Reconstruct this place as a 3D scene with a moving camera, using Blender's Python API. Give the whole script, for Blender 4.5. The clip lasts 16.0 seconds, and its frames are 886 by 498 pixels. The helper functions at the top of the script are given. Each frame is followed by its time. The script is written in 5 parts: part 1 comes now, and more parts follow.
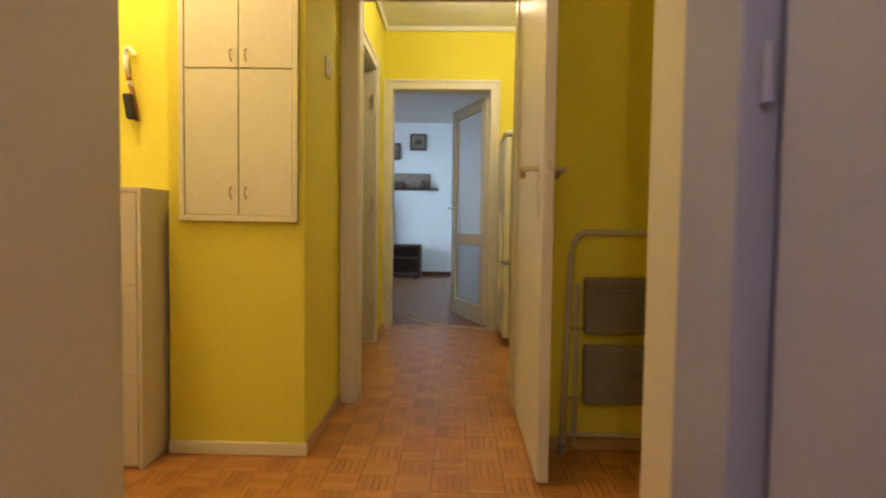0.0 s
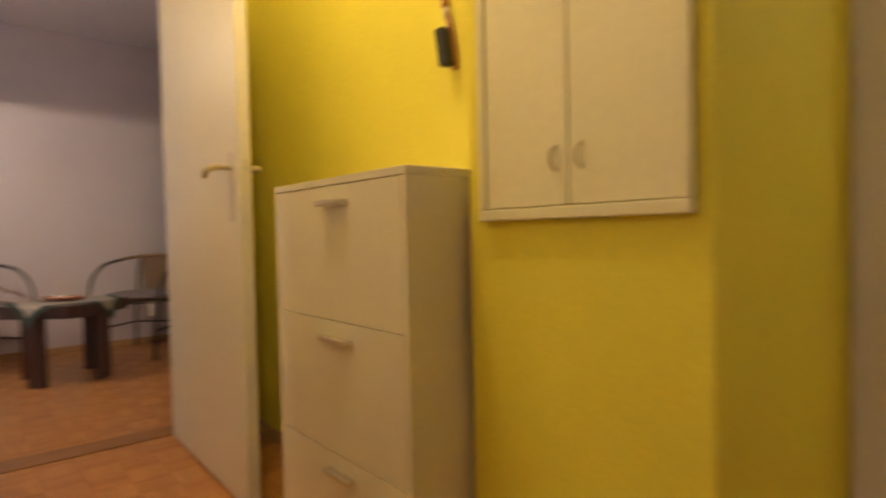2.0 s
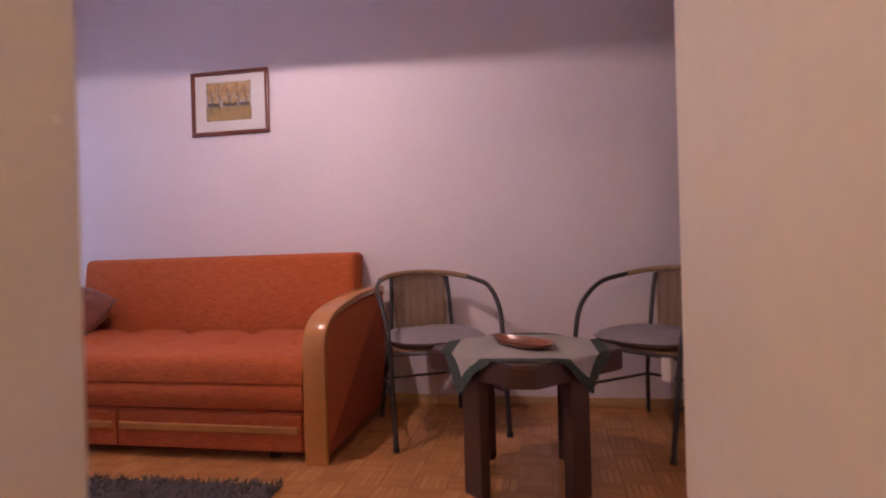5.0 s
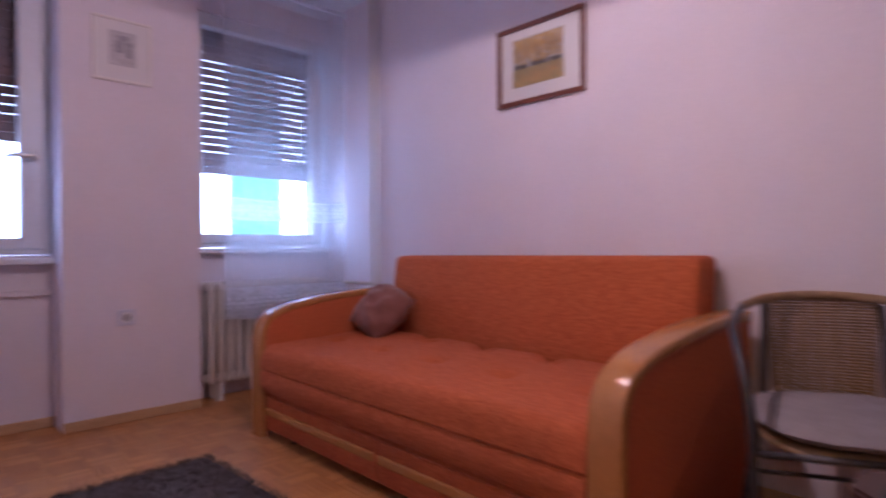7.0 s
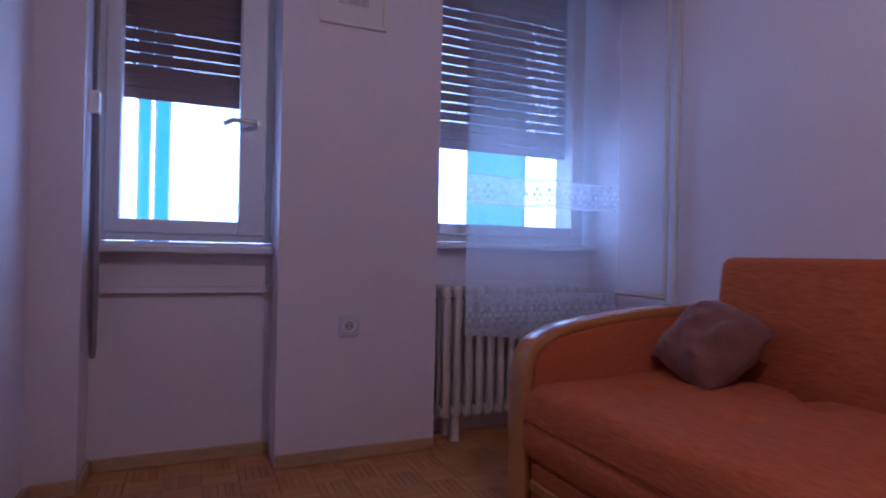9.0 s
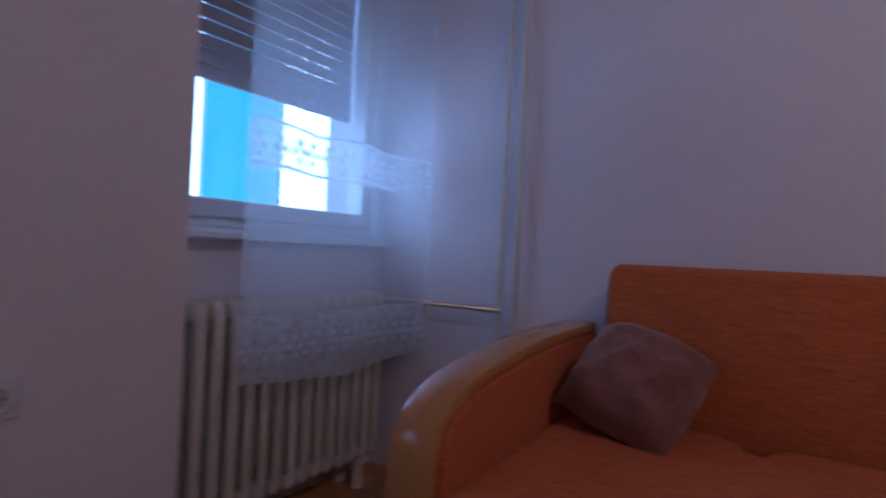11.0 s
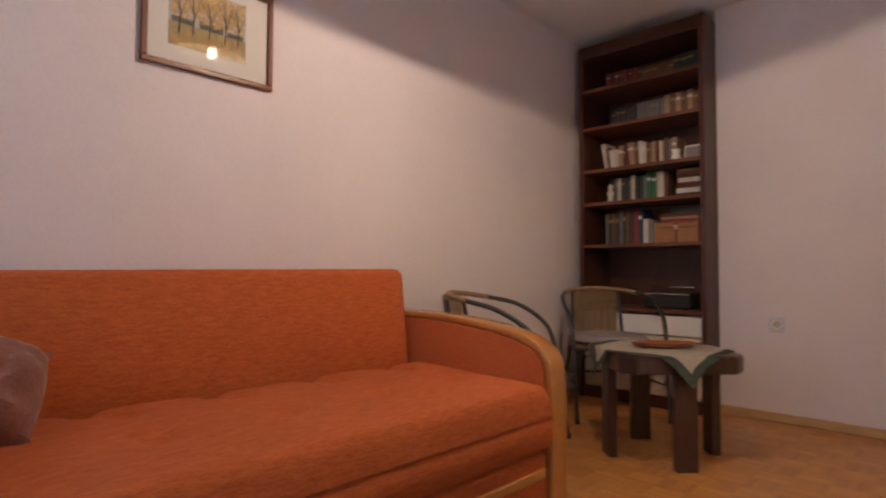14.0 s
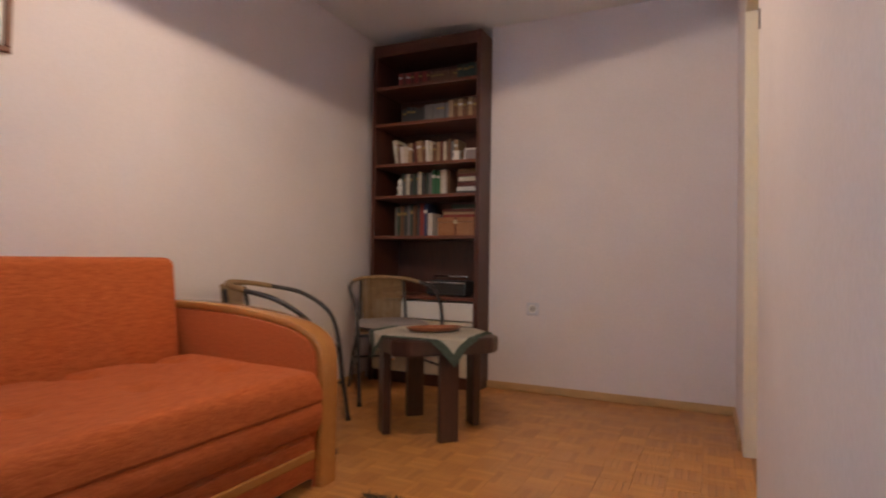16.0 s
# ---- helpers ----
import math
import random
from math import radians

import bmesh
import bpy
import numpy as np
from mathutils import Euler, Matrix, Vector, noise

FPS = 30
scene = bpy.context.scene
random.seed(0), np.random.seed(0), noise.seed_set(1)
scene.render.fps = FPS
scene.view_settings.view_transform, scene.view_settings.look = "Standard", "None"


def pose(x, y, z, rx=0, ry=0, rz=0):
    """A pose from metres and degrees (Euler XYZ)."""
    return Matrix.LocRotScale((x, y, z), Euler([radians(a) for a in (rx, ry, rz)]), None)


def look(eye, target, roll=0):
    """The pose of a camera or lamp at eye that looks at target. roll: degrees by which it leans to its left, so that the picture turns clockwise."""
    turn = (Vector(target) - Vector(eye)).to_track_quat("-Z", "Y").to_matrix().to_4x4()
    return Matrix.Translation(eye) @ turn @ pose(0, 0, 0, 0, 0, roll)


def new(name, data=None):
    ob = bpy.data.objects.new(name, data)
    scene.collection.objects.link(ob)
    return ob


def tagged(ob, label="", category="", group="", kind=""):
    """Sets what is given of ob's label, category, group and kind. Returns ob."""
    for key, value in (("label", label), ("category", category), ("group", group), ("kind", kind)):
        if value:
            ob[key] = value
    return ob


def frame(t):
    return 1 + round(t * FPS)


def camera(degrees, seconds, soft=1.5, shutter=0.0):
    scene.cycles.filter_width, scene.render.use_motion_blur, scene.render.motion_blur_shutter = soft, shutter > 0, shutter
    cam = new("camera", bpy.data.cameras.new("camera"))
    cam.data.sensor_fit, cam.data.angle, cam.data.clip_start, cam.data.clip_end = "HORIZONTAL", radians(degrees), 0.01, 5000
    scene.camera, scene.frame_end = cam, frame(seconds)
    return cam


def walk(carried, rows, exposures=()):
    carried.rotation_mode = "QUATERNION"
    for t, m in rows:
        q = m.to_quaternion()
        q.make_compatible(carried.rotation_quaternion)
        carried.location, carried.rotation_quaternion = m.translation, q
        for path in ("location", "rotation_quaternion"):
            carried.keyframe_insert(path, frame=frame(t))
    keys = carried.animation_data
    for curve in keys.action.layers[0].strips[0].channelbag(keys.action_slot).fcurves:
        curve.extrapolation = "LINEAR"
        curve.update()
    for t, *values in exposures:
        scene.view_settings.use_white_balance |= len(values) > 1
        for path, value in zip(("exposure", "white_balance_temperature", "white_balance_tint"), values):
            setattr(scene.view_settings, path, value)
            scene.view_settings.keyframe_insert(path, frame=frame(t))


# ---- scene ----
cam = camera(75.8, 16.0, soft=2.0, shutter=0.6)
PATH = [
    (0, (1.194, 1.151, 0.889), (1.152, 3.149, 0.801), 0.8),
    (0.5, (1.227, 1.514, 0.884), (1.063, 3.506, 0.798), 0.7),
    (1, (1.261, 1.854, 0.871), (0.872, 3.814, 0.785), 0.4),
    (1.5, (1.181, 2.149, 0.843), (0.173, 3.876, 0.784), -0.9),
    (2, (1.008, 2.449, 0.866), (-0.525, 3.732, 0.809), -1.2),
    (2.5, (0.76, 2.676, 0.896), (-1.109, 3.382, 0.796), -3.1),
    (3, (0.429, 2.767, 0.881), (-1.564, 2.92, 0.812), -3.6),
    (3.5, (0.005, 2.808, 0.896), (-1.994, 2.783, 0.838), -3.4),
    (3.7, (-0.156, 2.825, 0.888), (-2.154, 2.757, 0.834), -3.2),
    (5.8, (-1.598, 3.063, 0.862), (-3.512, 2.488, 0.856), -1.0),
    (6, (-1.686, 3.045, 0.868), (-3.577, 2.398, 0.855), -1.0),
    (6.5, (-1.894, 2.932, 0.889), (-3.615, 1.912, 0.868), -1.0),
    (7, (-2.074, 2.788, 0.888), (-3.455, 1.338, 0.879), -0.4),
    (7.5, (-2.235, 2.658, 0.847), (-3.243, 0.930, 0.859), 0.4),
    (8, (-2.326, 2.482, 0.832), (-3.138, 0.654, 0.841), 0.8),
    (8.2, (-2.35, 2.365, 0.821), (-3.113, 0.517, 0.843), 1.1),
    (10.3, (-2.316, 1.015, 0.875), (-3.584, -0.531, 0.828), 2.0),
    (10.5, (-2.37, 0.955, 0.868), (-3.772, -0.471, 0.838), 2.2),
    (11, (-2.471, 0.822, 0.853), (-4.142, -0.276, 0.859), 2.8),
    (11.5, (-2.522, 0.738, 0.867), (-4.434, 0.152, 0.882), 2.1),
    (12, (-2.521, 0.69, 0.858), (-4.518, 0.593, 0.89), 2.0),
    (12.5, (-2.539, 0.678, 0.847), (-4.493, 1.1, 0.903), 1.4),
    (13, (-2.398, 0.612, 0.86), (-4.209, 1.458, 0.919), 1.0),
    (13.5, (-2.278, 0.41, 0.849), (-3.843, 1.653, 0.925), 0.4),
    (14, (-2.142, 0.284, 0.842), (-3.531, 1.721, 0.919), 0.2),
    (14.5, (-2.041, 0.18, 0.847), (-3.335, 1.704, 0.917), 0.3),
    (15, (-1.976, 0.135, 0.841), (-3.137, 1.762, 0.906), 0.4),
    (15.5, (-1.941, 0.145, 0.847), (-2.961, 1.865, 0.901), 0.5),
    (16, (-1.974, 0.282, 0.855), (-2.825, 2.091, 0.895), 0.9),
]
walk(cam, [(t, look(eye, target, roll)) for t, eye, target, roll in PATH],
     exposures=[(0, 0.15, 6900, 13), (2.0, -0.05, 6800, 14), (3.5, -0.25, 6200, 24), (5.8, 0.02, 5950, 52), (7.0, -0.33, 5500, 50), (8.2, -0.78, 5050, 53),
                (10.3, -1.62, 4950, 32), (11.5, -1.33, 5200, 31), (12.5, -1.15, 6400, 36), (13.5, -0.55, 6950, 27), (14.5, 0.0, 7050, 15), (16.0, -0.08, 6850, 15)])

# ---- world and lights ----
world = bpy.data.worlds.new("world")
scene.world = world
world.use_nodes = True
_wn = world.node_tree.nodes
_sky = _wn.new("ShaderNodeTexSky")
_sky.sky_type = 'NISHITA'
_sky.sun_disc = False
_sky.sun_elevation, _sky.sun_rotation = radians(38), radians(20)
world.node_tree.links.new(_sky.outputs[0], _wn["Background"].inputs[0])
_wn["Background"].inputs[1].default_value = 0.12


def lamp(name, kind, loc, power, color, size=0.1, rot=(0, 0, 0), size_y=None):
    d = bpy.data.lights.new(name, kind)
    d.energy, d.color = power, color
    if kind == 'AREA':
        d.shape, d.size = 'RECTANGLE', size
        d.size_y = size_y or size
    elif kind == 'POINT':
        d.shadow_soft_size = size
    ob = new(name, d)
    ob.location = loc
    ob.rotation_euler = [radians(a) for a in rot]
    return ob


sun = lamp("sun", 'SUN', (0, 20, 20), 4.0, (1.0, 0.95, 0.88), rot=(-52, 0, 20))
sun.data.angle = radians(0.5)

LAMP = (-2.97, 1.73, 2.13)
lamp("room_bulb_light", 'POINT', LAMP, 44, (1.0, 0.80, 0.60), 0.008)
lamp("hall_bulb_light", 'POINT', (-0.15, 2.85, 2.33), 28, (1.0, 0.75, 0.40), 0.05)
lamp("corridor_bulb_light", 'POINT', (1.42, 4.90, 2.33), 15, (1.0, 0.88, 0.62), 0.05)
lamp("far_room_window_light", 'AREA', (-1.3, 8.9, 1.5), 5.6, (0.80, 0.83, 1.0), 1.6, (0, -90, 0), 1.3)
# added warm fill for the entry side; no lamp is known there
lamp("vestibule_fill_light", 'POINT', (1.1, 0.1, 2.33), 15.0, (1.0, 0.80, 0.52), 0.05)

# ---- materials ----


def mat(name, color, rough=0.6, vary=0.08, scale=6.0, bump=0.05, fine=120.0, metal=0.0, island=0.0, obj=0.0,
        stretch=(1, 1, 1), color2=None, spec=0.5, trans=0.0, alpha=1.0, emit=None, strength=0.0, coat=0.0, sheen=0.0):
    m = bpy.data.materials.new(name)
    m.use_nodes = True
    nt = m.node_tree
    n, l = nt.nodes, nt.links
    b = n["Principled BSDF"]
    b.inputs["Roughness"].default_value = rough
    b.inputs["Metallic"].default_value = metal
    b.inputs["Specular IOR Level"].default_value = spec
    b.inputs["Transmission Weight"].default_value = trans
    b.inputs["Alpha"].default_value = alpha
    b.inputs["Coat Weight"].default_value = coat
    b.inputs["Sheen Weight"].default_value = sheen
    tc = n.new("ShaderNodeTexCoord")
    mp = n.new("ShaderNodeMapping")
    mp.inputs["Scale"].default_value = stretch
    l.new(tc.outputs["Object"], mp.inputs[0])
    big = n.new("ShaderNodeTexNoise")
    big.inputs["Scale"].default_value = scale
    big.inputs["Detail"].default_value = 4
    small = n.new("ShaderNodeTexNoise")
    small.inputs["Scale"].default_value = fine
    small.inputs["Detail"].default_value = 3
    l.new(mp.outputs[0], big.inputs["Vector"])
    l.new(mp.outputs[0], small.inputs["Vector"])
    add = n.new("ShaderNodeMath")
    add.operation = 'ADD'
    l.new(big.outputs["Fac"], add.inputs[0])
    l.new(small.outputs["Fac"], add.inputs[1])
    last = add
    for amount, node, out in ((island, "ShaderNodeNewGeometry", "Random Per Island"), (obj, "ShaderNodeObjectInfo", "Random")):
        if amount:
            g = n.new(node)
            k = n.new("ShaderNodeMath")
            k.operation = 'MULTIPLY_ADD'
            l.new(g.outputs[out], k.inputs[0])
            k.inputs[1].default_value = amount
            l.new(last.outputs[0], k.inputs[2])
            last = k
    ramp = n.new("ShaderNodeMapRange")
    ramp.inputs["From Min"].default_value = 0.6
    ramp.inputs["From Max"].default_value = 1.4 + island + obj
    l.new(last.outputs[0], ramp.inputs["Value"])
    mix = n.new("ShaderNodeMix")
    mix.data_type = 'RGBA'
    c2 = color2 or tuple(min(1, c * (1 + vary)) for c in color)
    c1 = color if color2 else tuple(c * (1 - vary) for c in color)
    mix.inputs["A"].default_value = (*c1, 1)
    mix.inputs["B"].default_value = (*c2, 1)
    l.new(ramp.outputs[0], mix.inputs["Factor"])
    l.new(mix.outputs["Result"], b.inputs["Base Color"])
    if bump:
        bp = n.new("ShaderNodeBump")
        bp.inputs["Strength"].default_value = bump
        bp.inputs["Distance"].default_value = 0.004
        l.new(add.outputs[0], bp.inputs["Height"])
        l.new(bp.outputs[0], b.inputs["Normal"])
    if emit:
        b.inputs["Emission Color"].default_value = (*emit, 1)
        b.inputs["Emission Strength"].default_value = strength
    return m


M_YELLOW = mat("yellow_wall_paint", (0.81, 0.725, 0.085), 0.75, 0.06, 3, 0.10, 90)
M_WHITE = mat("white_wall_paint", (0.74, 0.685, 0.71), 0.8, 0.05, 3, 0.10, 90)
M_CEIL = mat("ceiling_paint", (0.80, 0.79, 0.78), 0.85, 0.03, 2, 0.05, 80)
M_FARWALL = mat("far_white_paint", (0.78, 0.78, 0.80), 0.8, 0.03, 3, 0.05, 80)
M_DOOR = mat("white_lacquer", (0.76, 0.72, 0.66), 0.42, 0.04, 2.5, 0.04, 60)
# dim bluish daylight on the entry door, put into its base colour
M_ENTRY = mat("door_paint_with_lilac_daylight", (0.35, 0.38, 0.68), 0.5, 0.06, 3, 0.05, 60)
M_CREAM = mat("cream_wardrobe_lacquer", (0.78, 0.72, 0.60), 0.5, 0.04, 2.5, 0.05, 60)
M_PANEL = mat("cream_panel_paint", (0.80, 0.76, 0.56), 0.38, 0.05, 4, 0.05, 60)
M_CAB = mat("white_melamine", (0.76, 0.72, 0.64), 0.45, 0.03, 3, 0.02, 80)
M_METAL = mat("brushed_nickel", (0.68, 0.64, 0.58), 0.3, 0.05, 30, 0.02, 300, metal=1.0)
M_CHROME = mat("chrome", (0.8, 0.8, 0.8), 0.15, 0.03, 30, 0.0, metal=1.0)
M_BRASS = mat("aged_brass", (0.62, 0.55, 0.38), 0.35, 0.08, 30, 0.02, 300, metal=1.0)
M_IVORY = mat("yellowed_ivory_handle", (0.66, 0.56, 0.36), 0.35, 0.08, 20, 0.02, 120)
# near-black for feet, and for shade painted into gaps and holes
M_DARK = mat("dark_feet_and_gap_shade", (0.03, 0.025, 0.02), 0.8, 0.2, 20, 0.0)
M_PARQ = mat("oak_mosaic_parquet", (0.42, 0.175, 0.050), 0.36, 0.2, 9, 0.06, 60, island=0.9, color2=(0.64, 0.305, 0.098), stretch=(1, 1, 1), coat=0.12)
M_PARQO = mat("oak_mosaic_finger", (0.42, 0.175, 0.050), 0.36, 0.2, 9, 0.06, 60, obj=0.9, color2=(0.64, 0.305, 0.098), coat=0.12)
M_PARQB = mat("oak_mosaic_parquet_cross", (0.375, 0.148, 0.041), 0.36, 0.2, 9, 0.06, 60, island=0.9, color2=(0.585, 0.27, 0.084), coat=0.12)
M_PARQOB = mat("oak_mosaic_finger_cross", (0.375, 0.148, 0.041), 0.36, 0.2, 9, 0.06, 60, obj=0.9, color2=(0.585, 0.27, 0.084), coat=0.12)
M_JOINT = mat("parquet_joint", (0.21, 0.095, 0.036), 0.8, 0.2, 20, 0.0)
M_BASE = mat("varnished_pine_skirting", (0.52, 0.33, 0.16), 0.45, 0.2, 8, 0.05, 60, stretch=(1, 1, 6))
M_FABRIC = mat("orange_woven_fabric", (0.37, 0.077, 0.023), 0.95, 0.2, 110, 0.6, 420, color2=(0.62, 0.165, 0.056), stretch=(1, 0.2, 1), spec=0.12, sheen=0.03)
M_ARMWOOD = mat("varnished_beech", (0.40, 0.165, 0.045), 0.24, 0.2, 10, 0.03, 60, color2=(0.50, 0.22, 0.062), stretch=(1, 4, 4), coat=0.2)
M_PILLOW = mat("mauve_velvet", (0.17, 0.066, 0.05), 0.9, 0.3, 14, 0.35, 120, color2=(0.28, 0.125, 0.10), spec=0.1, sheen=0.3)
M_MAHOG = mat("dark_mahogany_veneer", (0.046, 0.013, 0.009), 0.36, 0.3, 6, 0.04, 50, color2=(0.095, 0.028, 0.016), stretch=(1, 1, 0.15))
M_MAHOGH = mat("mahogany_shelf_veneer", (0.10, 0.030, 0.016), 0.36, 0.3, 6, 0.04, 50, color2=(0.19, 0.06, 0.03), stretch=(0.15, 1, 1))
M_TABLE = mat("dark_walnut_table", (0.035, 0.016, 0.013), 0.32, 0.3, 6, 0.04, 50, color2=(0.075, 0.034, 0.026), stretch=(1, 1, 0.2))
M_WICKER = mat("grey_brown_wicker", (0.20, 0.125, 0.062), 0.7, 0.3, 30, 0.3, 200, color2=(0.40, 0.26, 0.14))
M_STEEL = mat("dark_grey_tube", (0.055, 0.052, 0.055), 0.38, 0.15, 20, 0.02, 200, metal=0.5)
M_CUSH = mat("grey_cushion_cotton", (0.28, 0.25, 0.26), 0.95, 0.15, 20, 0.4, 180, spec=0.1)
M_CLOTH = mat("off_white_linen", (0.70, 0.65, 0.58), 0.95, 0.1, 20, 0.4, 220, spec=0.1)
M_CROCHET = mat("green_crochet_lace", (0.12, 0.155, 0.13), 0.95, 0.3, 60, 0.6, 220, spec=0.1)
M_TRAY = mat("carved_reddish_wood", (0.20, 0.055, 0.022), 0.32, 0.3, 12, 0.05, 80, color2=(0.34, 0.12, 0.05), stretch=(1, 5, 1), coat=0.2)
M_BOX = mat("carved_wooden_box", (0.30, 0.11, 0.035), 0.5, 0.25, 14, 0.1, 60, color2=(0.42, 0.20, 0.09))
M_SILLW = mat("worn_threshold_wood", (0.22, 0.095, 0.036), 0.5, 0.3, 14, 0.1, 80, color2=(0.34, 0.16, 0.065), stretch=(1, 0.3, 1))
M_RUG = mat("dark_shaggy_rug", (0.075, 0.063, 0.062), 1.0, 0.4, 14, 0.6, 90, color2=(0.15, 0.128, 0.126), spec=0.05)
M_RAD = mat("cream_radiator_enamel", (0.66, 0.62, 0.55), 0.4, 0.1, 8, 0.03, 60)
M_PIPE = mat("painted_pipe", (0.70, 0.66, 0.60), 0.45, 0.08, 8, 0.03, 60)
M_PVC = mat("white_window_frame", (0.70, 0.72, 0.74), 0.4, 0.05, 8, 0.02, 60)
M_BLIND = mat("brown_roller_slat", (0.13, 0.065, 0.050), 0.55, 0.15, 10, 0.03, 60)
M_BLIND2 = mat("grey_roller_slat", (0.30, 0.25, 0.26), 0.55, 0.15, 10, 0.03, 60)
M_PLASTIC = mat("white_plastic", (0.84, 0.82, 0.78), 0.4, 0.03, 10, 0.0)
M_PLATE = mat("cool_white_socket_plastic", (0.62, 0.63, 0.70), 0.4, 0.03, 10, 0.0)
M_SOCKET = mat("grey_socket_plastic", (0.46, 0.44, 0.44), 0.5, 0.03, 10, 0.0)
M_BLACK = mat("black_bristle", (0.02, 0.02, 0.022), 0.7, 0.3, 40, 0.3, 200)
M_FRIDGE = mat("white_fridge_enamel", (0.76, 0.75, 0.72), 0.35, 0.03, 4, 0.03, 90)
M_STOOLTUBE = mat("beige_powder_coat", (0.58, 0.53, 0.44), 0.4, 0.06, 10, 0.02, 90)
M_TREAD = mat("grey_ribbed_rubber", (0.22, 0.20, 0.185), 0.8, 0.15, 20, 0.1, 100)
M_FARFLOOR = mat("far_room_floor_wood", (0.24, 0.105, 0.05), 0.4, 0.2, 5, 0.04, 50, color2=(0.36, 0.18, 0.095), stretch=(4, 0.5, 1))


def glass(name, rough, tint=(1, 1, 1), bump=0.0, scale=40):
    m = bpy.data.materials.new(name)
    m.use_nodes = True
    n, l = m.node_tree.nodes, m.node_tree.links
    b = n["Principled BSDF"]
    b.inputs["Base Color"].default_value = (*tint, 1)
    b.inputs["Roughness"].default_value = rough
    b.inputs["Transmission Weight"].default_value = 1.0
    b.inputs["IOR"].default_value = 1.45
    if bump:
        t = n.new("ShaderNodeTexNoise")
        t.inputs["Scale"].default_value = scale
        p = n.new("ShaderNodeBump")
        p.inputs["Strength"].default_value = bump
        l.new(t.outputs["Fac"], p.inputs["Height"])
        l.new(p.outputs[0], b.inputs["Normal"])
    return m


def thin_glass(name, tint, gloss=1.0):
    m = bpy.data.materials.new(name)
    m.use_nodes = True
    n, l = m.node_tree.nodes, m.node_tree.links
    n.remove(n["Principled BSDF"])
    t, g, f, mx = n.new("ShaderNodeBsdfTransparent"), n.new("ShaderNodeBsdfGlossy"), n.new("ShaderNodeFresnel"), n.new("ShaderNodeMixShader")
    t.inputs["Color"].default_value = (*tint, 1)
    g.inputs["Roughness"].default_value = 0.02
    f.inputs["IOR"].default_value = 1.7
    k = n.new("ShaderNodeMath")
    k.operation = 'MINIMUM'
    k.inputs[1].default_value = 0.35
    l.new(f.outputs[0], k.inputs[0])
    l.new(k.outputs[0], mx.inputs[0])
    l.new(t.outputs[0], mx.inputs[1])
    l.new(g.outputs[0], mx.inputs[2])
    l.new(mx.outputs[0], n["Material Output"].inputs[0])
    return m


M_GLASS = thin_glass("clear_glass", (0.97, 0.98, 0.98))
M_FROST = glass("ribbed_frosted_glass", 0.35, (0.80, 0.84, 0.88), 0.5, 30)


def sheer(name, color, density, scale, lace=False):
    m = bpy.data.materials.new(name)
    m.use_nodes = True
    n, l = m.node_tree.nodes, m.node_tree.links
    n.remove(n["Principled BSDF"])
    out = n["Material Output"]
    tr = n.new("ShaderNodeBsdfTransparent")
    tl = n.new("ShaderNodeBsdfTranslucent")
    df = n.new("ShaderNodeBsdfDiffuse")
    for s in (tl, df):
        s.inputs["Color"].default_value = (*color, 1)
    a = n.new("ShaderNodeMixShader")
    a.inputs[0].default_value = 0.32
    l.new(tl.outputs[0], a.inputs[1])
    l.new(df.outputs[0], a.inputs[2])
    tc = n.new("ShaderNodeTexCoord")
    w = n.new("ShaderNodeTexWave")
    w.bands_direction = 'Z'
    w.inputs["Scale"].default_value = scale
    w.inputs["Distortion"].default_value = 0.6
    l.new(tc.outputs["Object"], w.inputs["Vector"])
    r = n.new("ShaderNodeMapRange")
    r.inputs["To Min"].default_value = density - (0.09 if lace else 0.16)
    r.inputs["To Max"].default_value = min(0.99, density + (0.09 if lace else 0.16))
    if lace:
        v = n.new("ShaderNodeTexVoronoi")
        v.inputs["Scale"].default_value = scale
        l.new(tc.outputs["Object"], v.inputs["Vector"])
        r.inputs["From Min"].default_value, r.inputs["From Max"].default_value = 0.15, 0.55
        l.new(v.outputs["Distance"], r.inputs["Value"])
    else:
        l.new(w.outputs["Fac"], r.inputs["Value"])
    mx = n.new("ShaderNodeMixShader")
    l.new(r.outputs[0], mx.inputs[0])
    l.new(tr.outputs[0], mx.inputs[1])
    l.new(a.outputs[0], mx.inputs[2])
    l.new(mx.outputs[0], out.inputs[0])
    return m


M_SHEER = sheer("sheer_white_net", (0.86, 0.88, 0.92), 0.30, 62)
M_LACE = sheer("dense_white_lace", (0.86, 0.88, 0.92), 0.56, 42, True)
M_MOTIF = sheer("stitched_lace_motif", (0.80, 0.82, 0.86), 0.93, 60)


def emission(name, color, strength):
    return mat(name, (0.8, 0.8, 0.8), 0.5, 0.0, 5, 0.0, emit=color, strength=strength)


M_BULB = emission("glowing_bulb", (1.0, 0.88, 0.68), 22)
M_SHADE = mat("white_enamel_shade", (0.88, 0.84, 0.74), 0.4, 0.04, 8, 0.02, 60)

# ---- mesh helpers ----


def box(bm, x0, x1, y0, y1, z0, z1, bevel=0.0, seg=2):
    r = bmesh.ops.create_cube(bm, size=1.0)
    vs = r["verts"]
    for v in vs:
        v.co = Vector(((x0 + x1) / 2 + v.co.x * (x1 - x0), (y0 + y1) / 2 + v.co.y * (y1 - y0), (z0 + z1) / 2 + v.co.z * (z1 - z0)))
    if bevel:
        es = list({e for v in vs for e in v.link_edges})
        bmesh.ops.bevel(bm, geom=es, offset=bevel, segments=seg, affect='EDGES', profile=0.5, clamp_overlap=True)
    return bm


